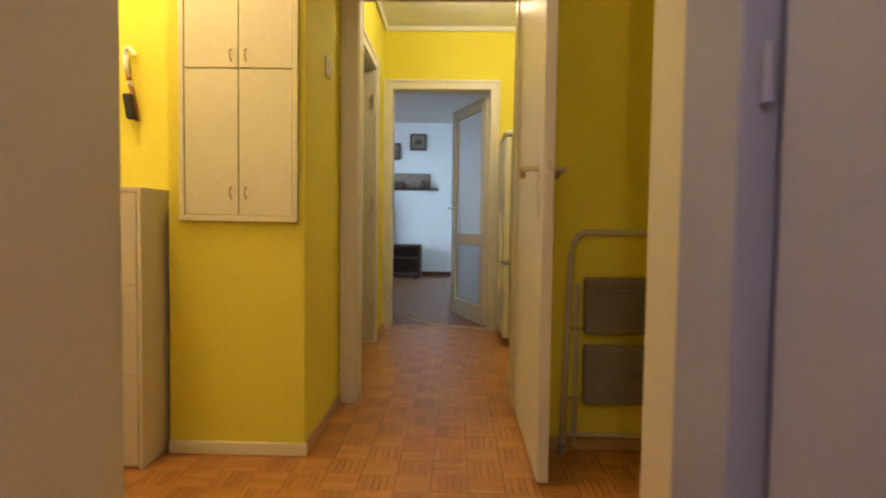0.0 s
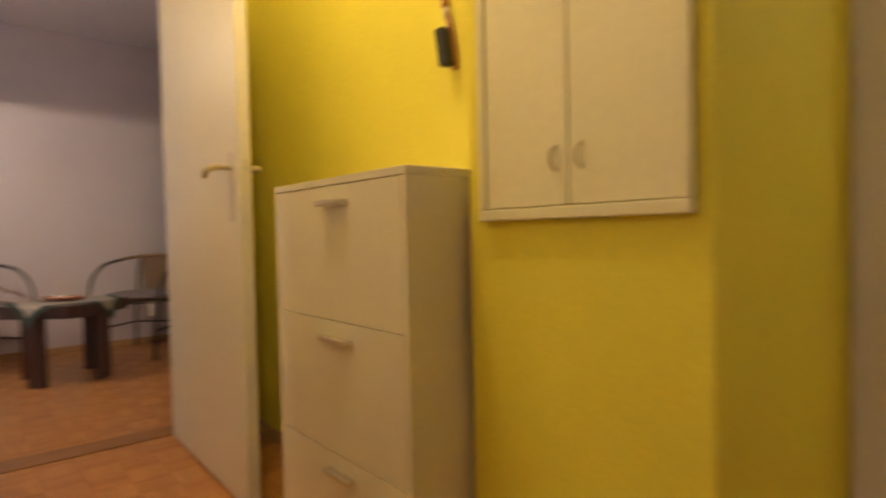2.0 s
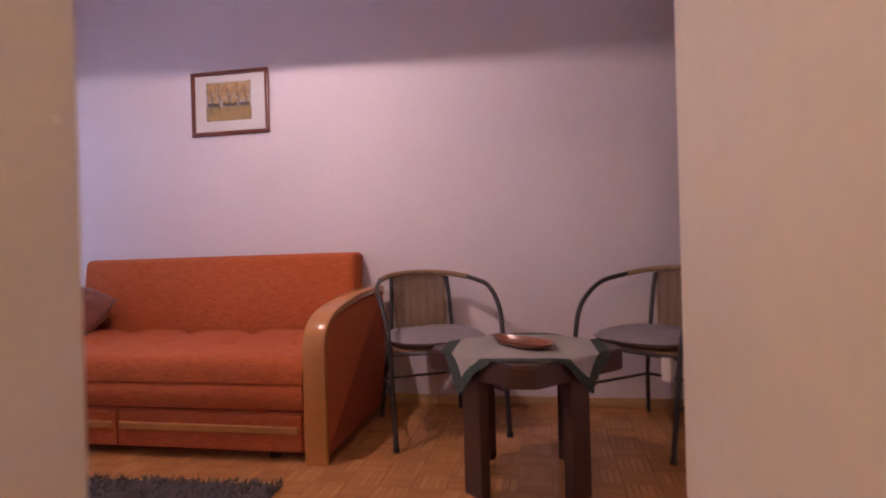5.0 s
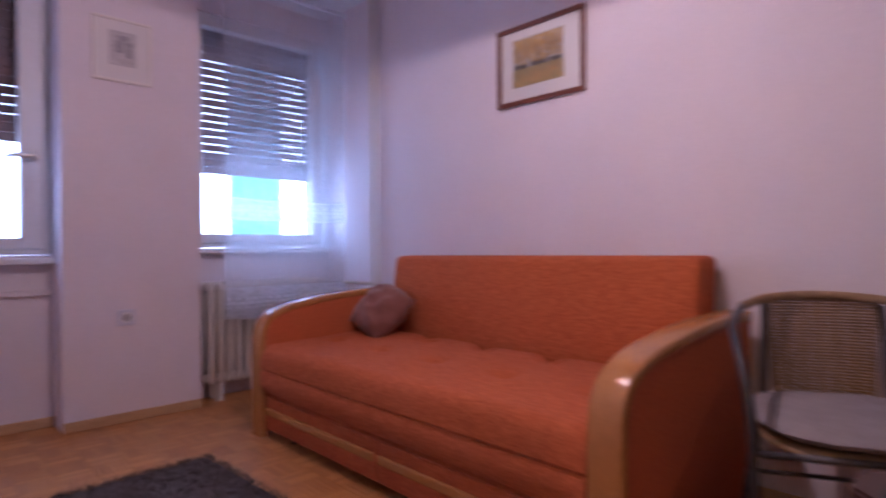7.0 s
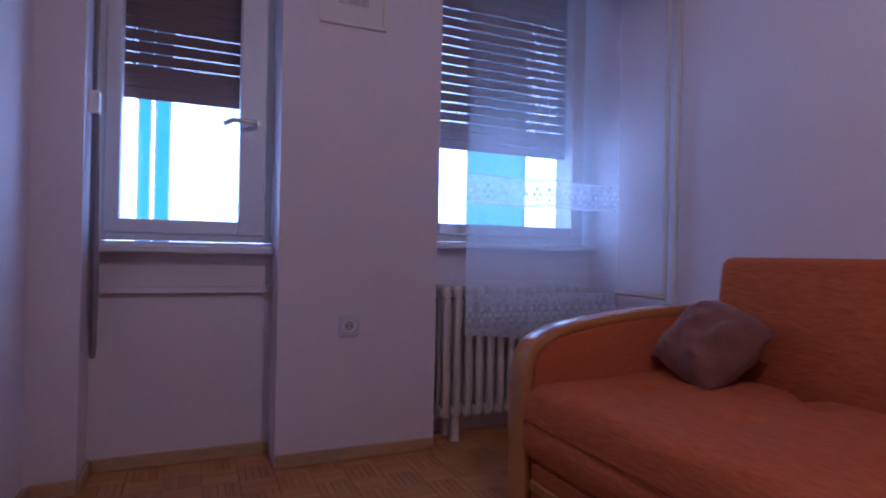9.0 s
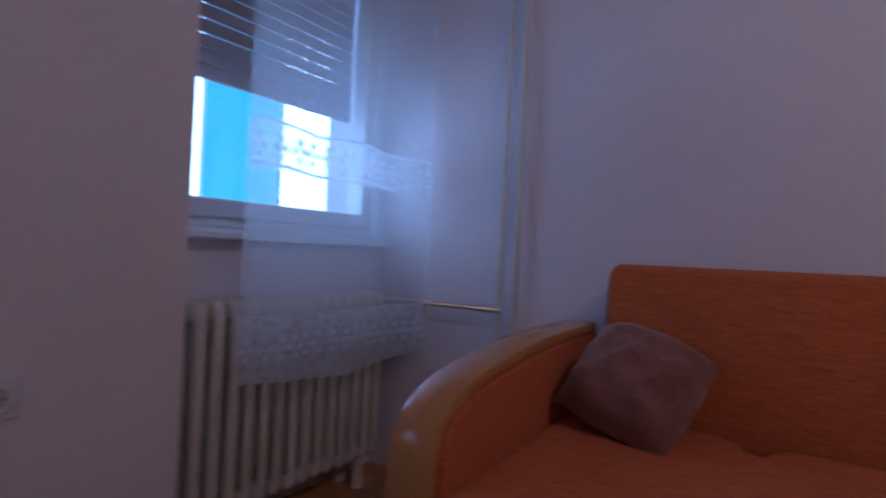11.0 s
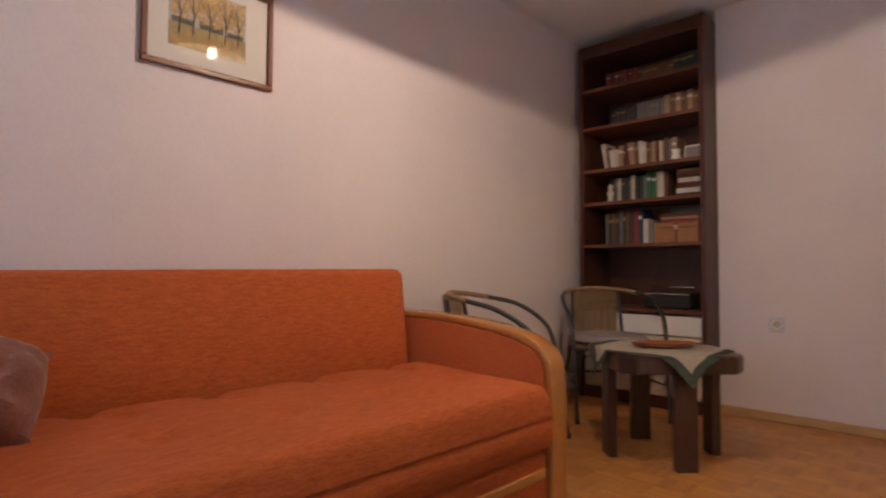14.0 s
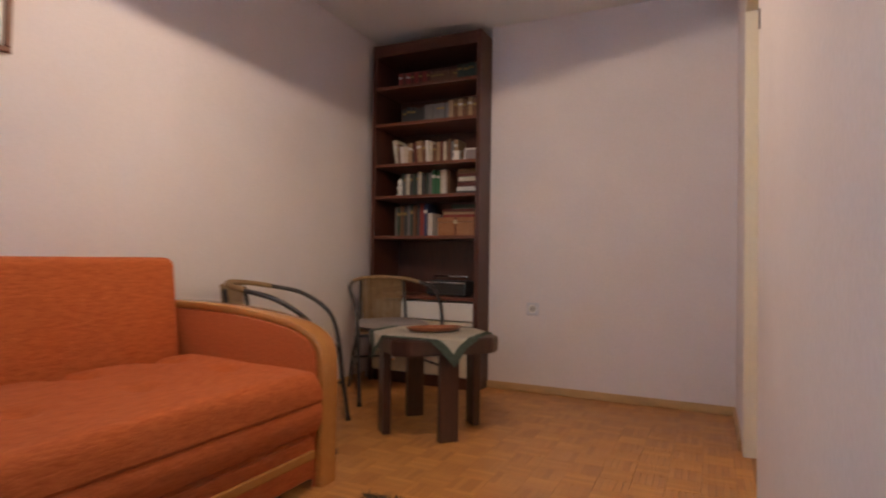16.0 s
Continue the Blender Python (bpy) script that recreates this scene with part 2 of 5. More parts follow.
def B(*a, **k):
    return box(bmesh.new(), *a, **k)


def cyl(bm, p0, p1, r0, r1=None, seg=16):
    p0, p1 = Vector(p0), Vector(p1)
    d = p1 - p0
    m = Matrix.Translation((p0 + p1) / 2) @ d.to_track_quat('Z', 'Y').to_matrix().to_4x4()
    bmesh.ops.create_cone(bm, cap_ends=True, segments=seg, radius1=r0, radius2=r0 if r1 is None else r1, depth=d.length, matrix=m)
    return bm


def tube(bm, pts, r, seg=10, closed=False):
    """A round tube along points."""
    pts = [Vector(p) for p in pts]
    rings = []
    n = len(pts)
    up = Vector((0.13, 0.07, 1))
    for i, p in enumerate(pts):
        a = pts[(i - 1) % n] if closed or i else p
        c = pts[(i + 1) % n] if closed or i < n - 1 else p
        d = (c - a).normalized()
        s = d.cross(up)
        if s.length < 0.05:
            s = d.cross(Vector((1, 0.2, 0)))
        s.normalize()
        u = s.cross(d)
        rings.append([bm.verts.new(p + (s * math.cos(k * 2 * math.pi / seg) + u * math.sin(k * 2 * math.pi / seg)) * r) for k in range(seg)])
    for i in range(n if closed else n - 1):
        a, c = rings[i], rings[(i + 1) % n]
        for k in range(seg):
            f = bm.faces.new((a[k], a[(k + 1) % seg], c[(k + 1) % seg], c[k]))
            f.smooth = True
    if not closed:
        bm.faces.new(rings[0][::-1])
        bm.faces.new(rings[-1])
    bmesh.ops.recalc_face_normals(bm, faces=bm.faces)
    return bm


def sheet(a, b, c, d):
    """One thin pane through four corners."""
    bm_ = bmesh.new()
    bm_.faces.new([bm_.verts.new(p) for p in (a, b, c, d)])
    return bm_


def curve_pts(ctrl, n=8):
    """Catmull-Rom points through the control points."""
    c = [Vector(p) for p in ctrl]
    c = [c[0] * 2 - c[1]] + c + [c[-1] * 2 - c[-2]]
    out = []
    for i in range(1, len(c) - 2):
        for k in range(n):
            t = k / n
            out.append(0.5 * ((2 * c[i]) + (c[i + 1] - c[i - 1]) * t + (2 * c[i - 1] - 5 * c[i] + 4 * c[i + 1] - c[i + 2]) * t * t
                              + (3 * c[i] - 3 * c[i + 1] + c[i + 2] - c[i - 1]) * t ** 3))
    out.append(c[-2])
    return out


def lathe(bm, prof, seg=32, at=(0, 0, 0)):
    """A turned shape about z from (radius, z) pairs."""
    rings = []
    for r, z in prof:
        rings.append([bm.verts.new((at[0] + r * math.cos(k * 2 * math.pi / seg), at[1] + r * math.sin(k * 2 * math.pi / seg), at[2] + z)) for k in range(seg)])
    for a, c in zip(rings, rings[1:]):
        for k in range(seg):
            f = bm.faces.new((a[k], a[(k + 1) % seg], c[(k + 1) % seg], c[k]))
            f.smooth = True
    bmesh.ops.remove_doubles(bm, verts=bm.verts, dist=1e-5)
    bmesh.ops.recalc_face_normals(bm, faces=bm.faces)
    return bm


def prism(bm, outline, y0, y1, bevel=0.0):
    """An outline of (x, z) pairs drawn out along y."""
    a = [bm.verts.new((x, y0, z)) for x, z in outline]
    c = [bm.verts.new((x, y1, z)) for x, z in outline]
    bm.faces.new(a)
    bm.faces.new(c[::-1])
    n = len(a)
    for i in range(n):
        bm.faces.new((a[i], c[i], c[(i + 1) % n], a[(i + 1) % n]))
    bmesh.ops.recalc_face_normals(bm, faces=bm.faces)
    if bevel:
        es = [e for e in bm.edges if abs(e.verts[0].co.y - e.verts[1].co.y) < 1e-6]
        bmesh.ops.bevel(bm, geom=es, offset=bevel, segments=2, affect='EDGES', profile=0.5, clamp_overlap=True)
    return bm


def mesh_of(name, bm, material, smooth=False):
    me = bpy.data.meshes.new(name)
    if smooth:
        for f in bm.faces:
            f.smooth = True
    bm.to_mesh(me)
    bm.free()
    me.materials.append(material)
    if smooth:
        try:
            me.set_sharp_from_angle(angle=radians(40))
        except AttributeError:
            pass
    return me


def part(name, bm, material, parent, label="", smooth=False, m=None):
    ob = new(name, mesh_of(name, bm, material, smooth))
    ob.parent = parent
    if m is not None:
        ob.matrix_basis = m
    if label:
        ob["label"] = label
    return ob


def thing(name, m, label, category, group="", kind=""):
    ob = new(name)
    ob.empty_display_size = 0.1
    ob.matrix_basis = m
    return tagged(ob, label, category, group, kind)


def single(name, bm, material, label, category, kind="", smooth=False, m=None, group=""):
    ob = new(name, mesh_of(name, bm, material, smooth))
    if m is not None:
        ob.matrix_basis = m
    return tagged(ob, label, category, group, kind)


def structure(name, bm, material, label, category):
    return single(name, bm, material, label, category, "structure")


# ---- large structure ----
WX, EX, NY, PY = -4.23, -1.838, 3.93, -0.45      # room: west, east, north faces, window pier face
HX, CZ, HZ = -1.64, 2.46, 2.52                  # hall west face, room ceiling, hall ceiling
D0, D1, DH = 2.357, 3.16, 2.0                    # room door
WY = -0.66                                      # window plane

structure("wall_west", B(WX - 0.2, WX, -0.95, 4.5, 0, CZ), M_WHITE, "plain white painted wall behind the sofa", "wall")
bm = bmesh.new()
box(bm, -3.34, EX, NY, NY + 0.57, 0, CZ)
box(bm, WX, -3.34, NY + 0.20, NY + 0.57, 0, CZ)
structure("wall_north", bm, M_WHITE, "white painted wall beside the bookcase niche", "wall")

# wall between room and hall, two skins with the door opening
bm = bmesh.new()
xm = (EX + HX) / 2
box(bm, xm, EX, -0.45, D0 - 0.026, 0, CZ)
box(bm, xm, EX, D1 + 0.026, 4.5, 0, CZ)
box(bm, xm, EX, D0 - 0.026, D1 + 0.026, DH + 0.026, CZ)
structure("wall_east", bm, M_WHITE, "white painted wall with the doorway to the hall", "wall")
bm = bmesh.new()
box(bm, xm, HX, 1.2, D0 - 0.026, 0, HZ)
box(bm, xm, HX, D1 + 0.026, 4.5, 0, HZ)
box(bm, xm, HX, D0 - 0.026, D1 + 0.026, DH + 0.026, HZ)
structure("wall_hall_west", bm, M_YELLOW, "yellow painted hall wall around the room door", "wall")

# south wall: corner post, small window, pier, wide window
bm = bmesh.new()
box(bm, -1.985, EX + 0.23, -0.95, -0.45, 0, CZ)
box(bm, -3.285, -2.63, -0.95, PY, 0, CZ)
box(bm, -2.63, -1.985, -0.95, WY + 0.02, 0, 0.858)
box(bm, -2.63, -1.985, -0.95, WY + 0.02, 2.30, CZ)
box(bm, WX, -3.285, -0.95, WY + 0.02, 0, 0.888)
box(bm, WX, -3.285, -0.95, WY + 0.02, 2.30, CZ)
structure("wall_south", bm, M_WHITE, "white painted window wall with a projecting pier", "wall")
structure("trim_sill_ledge", B(-2.628, -1.987, WY + 0.022, WY + 0.05, 0.66, 0.685, bevel=0.004), M_WHITE, "painted ledge under the small window", "trim")
structure("ceiling_room", B(WX - 0.2, EX + 0.115, -0.95, 4.5, CZ, CZ + 0.2), M_CEIL, "white painted ceiling of the room", "ceiling")

# hall walls
structure("wall_hall_north", B(HX, 0.115, 3.43, 3.68, 0, HZ), M_YELLOW, "yellow painted wall of the hall recess", "wall")
bm = B(0.115, 0.63, 3.275, 4.0, 0, HZ)
structure("wall_fuse_block", bm, M_YELLOW, "yellow painted projecting wall holding the cupboard", "wall")
bm = B(1.548, 2.40, 3.40, 4.0, 0, HZ)
structure("wall_stool_side", bm, M_YELLOW, "yellow painted wall behind the folded stool", "wall")
structure("wall_over_corridor", B(0.63, 1.548, 3.93, 4.0, 2.06, HZ), M_YELLOW, "yellow wall above the corridor door", "wall")
structure("wall_hall_east", B(2.30, 2.40, 2.40, 3.40, 0, HZ), M_YELLOW, "yellow painted end wall of the hall", "wall")
structure("wall_entry", B(1.66, 2.40, 2.28, 2.50, 0, HZ), M_YELLOW, "yellow painted wall beside the entry door", "wall")
structure("wall_over_entry", B(0.60, 1.66, 2.28, 2.50, 2.06, HZ), M_YELLOW, "yellow wall above the entry door", "wall")
structure("ceiling_hall", B(HX - 0.115, 2.4, 1.2, 4.0, HZ, HZ + 0.2), M_CEIL, "white painted hall ceiling", "ceiling")
# vestibule behind the entry
bm = bmesh.new()
box(bm, 0.40, 0.60, -0.7, 1.6, 0, HZ)
box(bm, 1.75, 1.9, -0.7, 2.28, 0, HZ)
box(bm, 0.40, 1.9, -0.9, -0.7, 0, HZ)
structure("wall_vestibule", bm, M_WHITE, "plain white walls of the entry vestibule", "wall")
structure("ceiling_vestibule", B(0.40, 1.9, -0.9, 2.28, HZ, HZ + 0.2), M_CEIL, "white vestibule ceiling", "ceiling")

# corridor
CY, FY = 4.0, 5.93
bm = bmesh.new()
box(bm, 0.39, 0.59, CY, 4.58, 0, HZ)
box(bm, 0.39, 0.59, 5.38, FY, 0, HZ)
box(bm, 0.39, 0.59, 4.58, 5.38, 2.04, HZ)
structure("wall_corridor_west", bm, M_YELLOW, "yellow painted corridor wall with a doorway", "wall")
structure("wall_corridor_east", B(2.30, 2.5, CY, FY, 0, HZ), M_YELLOW, "yellow painted corridor wall", "wall")
bm = bmesh.new()
box(bm, 0.39, 0.63, FY, FY + 0.15, 0, HZ)
box(bm, 1.50, 2.5, FY, FY + 0.15, 0, HZ)
box(bm, 0.63, 1.50, FY, FY + 0.15, 2.03, HZ)
structure("wall_corridor_north", bm, M_YELLOW, "yellow painted wall around the glazed door", "wall")
structure("ceiling_corridor", B(0.39, 2.5, CY, FY + 0.15, HZ, HZ + 0.2), M_CEIL, "white painted corridor ceiling", "ceiling")
# side room past the corridor
bm = bmesh.new()
box(bm, -1.2, -1.0, 4.0, 6.0, 0, HZ)
box(bm, -1.0, 0.39, 4.0, 4.1, 0, HZ)
box(bm, -1.0, 0.39, 5.9, 6.0, 0, HZ)
structure("wall_side_room", bm, M_FARWALL, "plain white side room walls", "wall")
structure("ceiling_side_room", B(-1.2, 0.39, 4.0, 6.0, HZ, HZ + 0.2), M_CEIL, "white side room ceiling", "ceiling")
# far room
bm = bmesh.new()
box(bm, -1.6, 3.2, 10.9, 11.1, 0, 2.6)
box(bm, -1.6, -1.4, 6.08, 8.1, 0, 2.6)
box(bm, -1.6, -1.4, 9.7, 10.9, 0, 2.6)
box(bm, -1.6, -1.4, 8.1, 9.7, 0, 0.85)
box(bm, -1.6, -1.4, 8.1, 9.7, 2.15, 2.6)
box(bm, 3.0, 3.2, 6.08, 10.9, 0, 2.6)
box(bm, -1.4, 0.39, 5.97, 6.08, 0, 2.6)
structure("wall_far_room", bm, M_FARWALL, "cool white painted walls of the far room", "wall")
structure("ceiling_far_room", B(-1.6, 3.2, 6.08, 11.1, 2.6, 2.8), M_CEIL, "white ceiling of the far room", "ceiling")
structure("floor_far_room", B(-1.6, 3.2, 6.0, 11.1, -0.1, -0.003), M_FARFLOOR, "brown wooden floor of the far room", "floor")
structure("floor_side_room", B(-1.2, 0.50, 4.0, 6.0, -0.1, -0.003), M_FARFLOOR, "brown side room floor", "floor")
floor = structure("floor", B(WX - 0.2, 2.5, -0.95, 6.0, -0.1, -0.006), M_JOINT, "oak mosaic parquet in small basket-weave squares", "floor")


def door_frame(name, axis, pos, a, b, h, depth0, depth1, face_w, material, label, sides=(1, 1)):
    """Lining and casing of an opening from a to b in a wall at pos; axis is the wall's normal."""
    f = thing(name, pose(0, 0, 0), label, "door frame", kind="structure")

    def bx(u0, u1, d0, d1, z0, z1, nm):
        bmm = B(d0, d1, u0, u1, z0, z1, bevel=0.004) if axis == 'x' else B(u0, u1, d0, d1, z0, z1, bevel=0.004)
        part(nm, bmm, material, f)
    t = 0.025
    bx(a - t, a, depth0, depth1, 0, h, "lining")
    bx(b, b + t, depth0, depth1, 0, h, "lining")
    bx(a - t, b + t, depth0, depth1, h, h + t, "lining")
    for d, o in ((depth0, -0.018), (depth1, 0.018)):
        lo, hi = (d + o, d - 0.003) if o < 0 else (d + 0.003, d + o)
        if o < 0 and not sides[0] or o > 0 and not sides[1]:
            continue
        bx(a - face_w, a - 0.004, lo, hi, 0, h + face_w, "casing")
        bx(b + 0.004, b + face_w, lo, hi, 0, h + face_w, "casing")
        bx(a - 0.004, b + 0.004, lo, hi, h + 0.004, h + face_w, "casing")
        # raised outer bead
        lo2, hi2 = (lo - 0.008, lo) if o < 0 else (hi, hi + 0.008)
        bx(a - face_w, a - face_w + 0.022, lo2, hi2, 0, h + face_w, "casing_bead")
        bx(b + face_w - 0.022, b + face_w, lo2, hi2, 0, h + face_w, "casing_bead")
        bx(a - face_w + 0.022, b + face_w - 0.022, lo2, hi2, h + face_w - 0.022, h + face_w, "casing_bead")
    return f


fr = door_frame("door_frame_room", 'x', HX, D0, D1, DH, EX, HX, 0.085, M_DOOR, "white lacquered door frame with worn strike plates", (0, 1))
for z in (1.115, 1.02):
    part("strike_plate", B(HX - 0.036, HX - 0.014, D0 - 0.001, D0 + 0.002, z - 0.03, z + 0.03, bevel=0.001), M_BRASS, fr, "worn metal strike plate")
    # the latch hole is not cut: a dark block gives its shade
    part("strike_hole_shade", B(HX - 0.031, HX - 0.019, D0 + 0.002, D0 + 0.0035, z - 0.014, z + 0.014), M_DARK, fr, "dark patch as the shade in the latch hole")
for z in (0.35, 1.05, 1.65):
    part("screw_cap", cyl(bmesh.new(), (-1.78, D1 + 0.001, z), (-1.78, D1 - 0.004, z), 0.008), M_PLASTIC, fr)
    part("screw_cap", cyl(bmesh.new(), (-1.80, D0 - 0.001, z), (-1.80, D0 + 0.004, z), 0.006), M_PLASTIC, fr)
fc = door_frame("door_frame_corridor", 'y', 4.0, 0.72, 1.48, 2.0, 3.93, 4.06, 0.085, M_DOOR, "cream lacquered corridor door frame", (1, 0))
fs = door_frame("door_frame_side", 'x', 0.59, 4.63, 5.33, 2.0, 0.40, 0.592, 0.08, M_DOOR, "white lacquered side door frame", (0, 1))
for z in (1.10, 1.00):
    part("strike_plate", B(0.719, 0.7225, 3.955, 3.977, z - 0.03, z + 0.03, bevel=0.001), M_BRASS, fc, "worn metal strike plate")
for z in (0.25, 1.02, 1.78):
    part("hinge", cyl(bmesh.new(), (0.585, 5.322, z - 0.05), (0.585, 5.322, z + 0.05), 0.009), M_METAL, fs, "metal hinge barrel")
door_frame("door_frame_far", 'y', FY, 0.66, 1.47, 2.0, FY, FY + 0.15, 0.08, M_DOOR, "white lacquered frame of the glazed door", (1, 1))


def lever(bm, y, side, x, z, direction):
    """A lever handle on a leaf lying along x; side is the face's normal sign in y."""
    cyl(bm, (x, y, z), (x, y + side * 0.05, z), 0.009)
    tube(bm, [(x, y + side * 0.048, z), (x + direction * 0.03, y + side * 0.052, z), (x + direction * 0.09, y + side * 0.05, z + 0.002), (x + direction * 0.125, y + side * 0.042, z - 0.016)], 0.0108)
    return bm


def flush_door(name, m, width, height, label, handle_x, handle_z=1.085, paint=None):
    """A flush leaf along local x from its hinge, thickness in y."""
    d = thing(name, m, label, "door", kind="structure")
    paint = paint or M_DOOR
    part("leaf", B(0, width, -0.02, 0.02, 0.012, height, bevel=0.003), paint, d)
    for s in (-1, 1):
        part("lock_plate", B(handle_x - 0.019, handle_x + 0.019, s * 0.0195 if s > 0 else -0.0235, 0.0235 if s > 0 else -0.0195, handle_z - 0.17, handle_z + 0.05, bevel=0.0015), M_METAL, d, "worn metal lock plate")
        part("handle", lever(bmesh.new(), s * 0.02, s, handle_x, handle_z, -1), M_IVORY, d, "yellowed ivory lever handle")
    part("lock_edge", B(width - 0.001, width + 0.0015, -0.012, 0.012, handle_z - 0.17, handle_z + 0.09, bevel=0.0005), M_DOOR, d, "metal lock faceplate on the edge")
    part("latch", B(width + 0.002, width + 0.010, -0.006, 0.006, handle_z - 0.01, handle_z + 0.02, bevel=0.002), M_METAL, d)
    for z in (0.25, height - 0.25):
        part("hinge", cyl(bmesh.new(), (-0.006, 0.02, z - 0.05), (-0.006, 0.02, z + 0.05), 0.008), M_DOOR, d)
    return d


flush_door("door_room", pose(HX + 0.012, D1 - 0.03, 0, 0, 0, -1.0), 0.90, 1.99, "open white flush door with a lever handle", 0.83)
flush_door("door_corridor", pose(1.507, 3.90, 0, 0, 0, -90.3), 0.84, 1.99, "open cream flush door with a lever handle", 0.75)
flush_door("door_entry", pose(1.70, 2.02, 0, 0, 0, -90), 0.88, 2.0, "open entry door leaf with dim lilac daylight in its colour", 0.82, paint=M_ENTRY)
e = thing("door_frame_entry", pose(0, 0, 0), "white lacquered entry door frame with a hinge", "door frame", kind="structure")
part("jamb", B(1.63, 1.70, 2.05, 2.275, 0, 2.06, bevel=0.006), M_ENTRY, e, "jamb with dim lilac daylight in its colour")
part("casing", B(1.655, 1.667, 2.285, 2.53, 0, 2.06, bevel=0.01), M_DOOR, e)
part("casing", B(1.669, 1.72, 2.503, 2.525, 0, 2.12, bevel=0.006), M_DOOR, e)
part("head", B(0.62, 1.63, 2.24, 2.50, 2.03, 2.058, bevel=0.005), M_DOOR, e)
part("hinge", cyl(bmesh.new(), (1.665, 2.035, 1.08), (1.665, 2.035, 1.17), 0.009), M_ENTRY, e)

# ---- hall things ----
w = thing("built_in_wardrobe", pose(-1.64, 1.60, 0), "cream lacquered built-in wardrobe with small arc handles", "wardrobe")
part("body", B(0.0, 2.185, 0.0, 0.622, 0, 2.50, bevel=0.004), M_CREAM, w)
for x0, x1, hx in ((0.012, 0.7555, 0.722), (0.7605, 1.455, 1.40), (1.459, 2.175, 1.52)):
    dr = part("door", B(x0, x1, 0.626, 0.662, 0.06, 2.46, bevel=0.002), M_CREAM, w)
    part("handle", tube(bmesh.new(), curve_pts([(hx, 0.660, 1.062), (hx, 0.682, 1.072), (hx, 0.688, 1.10), (hx, 0.682, 1.128), (hx, 0.660, 1.138)], 5), 0.0045), M_BRASS, dr, "arched metal handle")

# shade of the door joints, laid in as thin dark strips
for x in (0.758, 1.457):
    part("gap_shade_strip", B(x - 0.0022, x + 0.0022, 0.6215, 0.626, 0.062, 2.458), M_DARK, w, "dark strip as the shade between the doors")

c = thing("shoe_cabinet", pose(-0.215, 3.275, 0), "white shoe cabinet with three tilting fronts", "cabinet")
part("body", B(-0.293, 0.293, -0.135, 0.145, 0.0, 0.984, bevel=0.002), M_CAB, c)
for sx in (-1, 1):
    part("side_panel", B(min(sx * 0.31, sx * 0.295), max(sx * 0.31, sx * 0.295), -0.1556, 0.145, 0.0, 0.9845, bevel=0.0012, seg=1), M_CAB, c)
part("top_board", B(-0.31, 0.31, -0.1562, 0.145, 0.985, 1.003, bevel=0.0015, seg=1), M_CAB, c)
for i in range(3):
    z0 = 0.012 + i * 0.3245
    f = part("drawer_front", B(-0.2925, 0.2925, -0.1552, -0.138, z0, z0 + 0.3225, bevel=0.0012, seg=1), M_CAB, c)
    part("handle", B(-0.03, 0.09, -0.180, -0.156, z0 + 0.274, z0 + 0.288, bevel=0.004), M_METAL, f, "slim metal bar handle")

p = thing("fuse_cupboard", pose(0.385, 3.275, 0.887), "cream painted flat wall cupboard in a narrow frame", "cupboard")
for a in ((-0.222, 0.222, 0.0, 0.022), (-0.222, 0.222, 1.35, 1.372)):
    part("frame", B(a[0], a[1], -0.022, -0.002, a[2], a[3], bevel=0.003), M_PANEL, p)
for a in ((-0.222, -0.202), (0.202, 0.222)):
    part("frame", B(a[0], a[1], -0.0215, -0.002, 0.022, 1.35, bevel=0.003), M_PANEL, p)
for x0, x1, hs in ((-0.200, -0.0005, -1), (0.0035, 0.200, 1)):
    for z0, z1 in ((0.024, 0.562), (0.567, 1.348)):
        d = part("door", B(x0, x1, -0.017, -0.002, z0, z1, bevel=0.002), M_PANEL, p)
        hx = -0.026 if hs < 0 else 0.029
        hz = z0 + 0.083 if z0 < 0.1 else z0 + 0.046
        part("handle", tube(bmesh.new(), curve_pts([(hx, -0.016, hz - 0.022), (hx, -0.03, hz - 0.012), (hx, -0.033, hz), (hx, -0.03, hz + 0.012), (hx, -0.016, hz + 0.022)], 4), 0.0035), M_BRASS, d, "small arched handle")

b = thing("hanging_brush", pose(-0.098, 3.424, 1.285), "black bristled brush with a pale carved handle hanging on the wall", "brush")
bm = B(-0.017, 0.017, -0.046, -0.014, 0.0, 0.10, bevel=0.007)
for v in bm.verts:
    v.co.x -= 0.10 * (v.co.z - 0.05) * 1.6
part("bristles", bm, M_BLACK, b, "black bristle block")
part("back_board", tube(bmesh.new(), [(0.018, -0.010, -0.004), (0.012, -0.010, 0.05), (0.002, -0.011, 0.105), (-0.006, -0.013, 0.135)], 0.0085), M_TRAY, b, "pale wooden brush back")
part("handle", tube(bmesh.new(), [(-0.005, -0.014, 0.13), (-0.010, -0.016, 0.158)], 0.0075), M_CLOTH, b)
part("handle_band", tube(bmesh.new(), [(-0.010, -0.016, 0.156), (-0.014, -0.016, 0.182)], 0.0095), M_BOX, b, "orange wooden band")
part("shaft", tube(bmesh.new(), [(-0.014, -0.016, 0.18), (-0.020, -0.016, 0.215), (-0.024, -0.016, 0.25)], 0.0105), M_PLASTIC, b)
part("hook", tube(bmesh.new(), curve_pts([(-0.024, -0.016, 0.248), (-0.022, -0.018, 0.272), (-0.008, -0.02, 0.282), (0.010, -0.02, 0.262), (0.014, -0.02, 0.25)], 5), 0.009), M_PLASTIC, b)

s = thing("wall_switch", pose(0.63, 3.64, 1.56), "white plastic light switch", "switch")
part("plate", B(0.0, 0.010, -0.04, 0.04, -0.04, 0.04, bevel=0.003), M_PLASTIC, s)
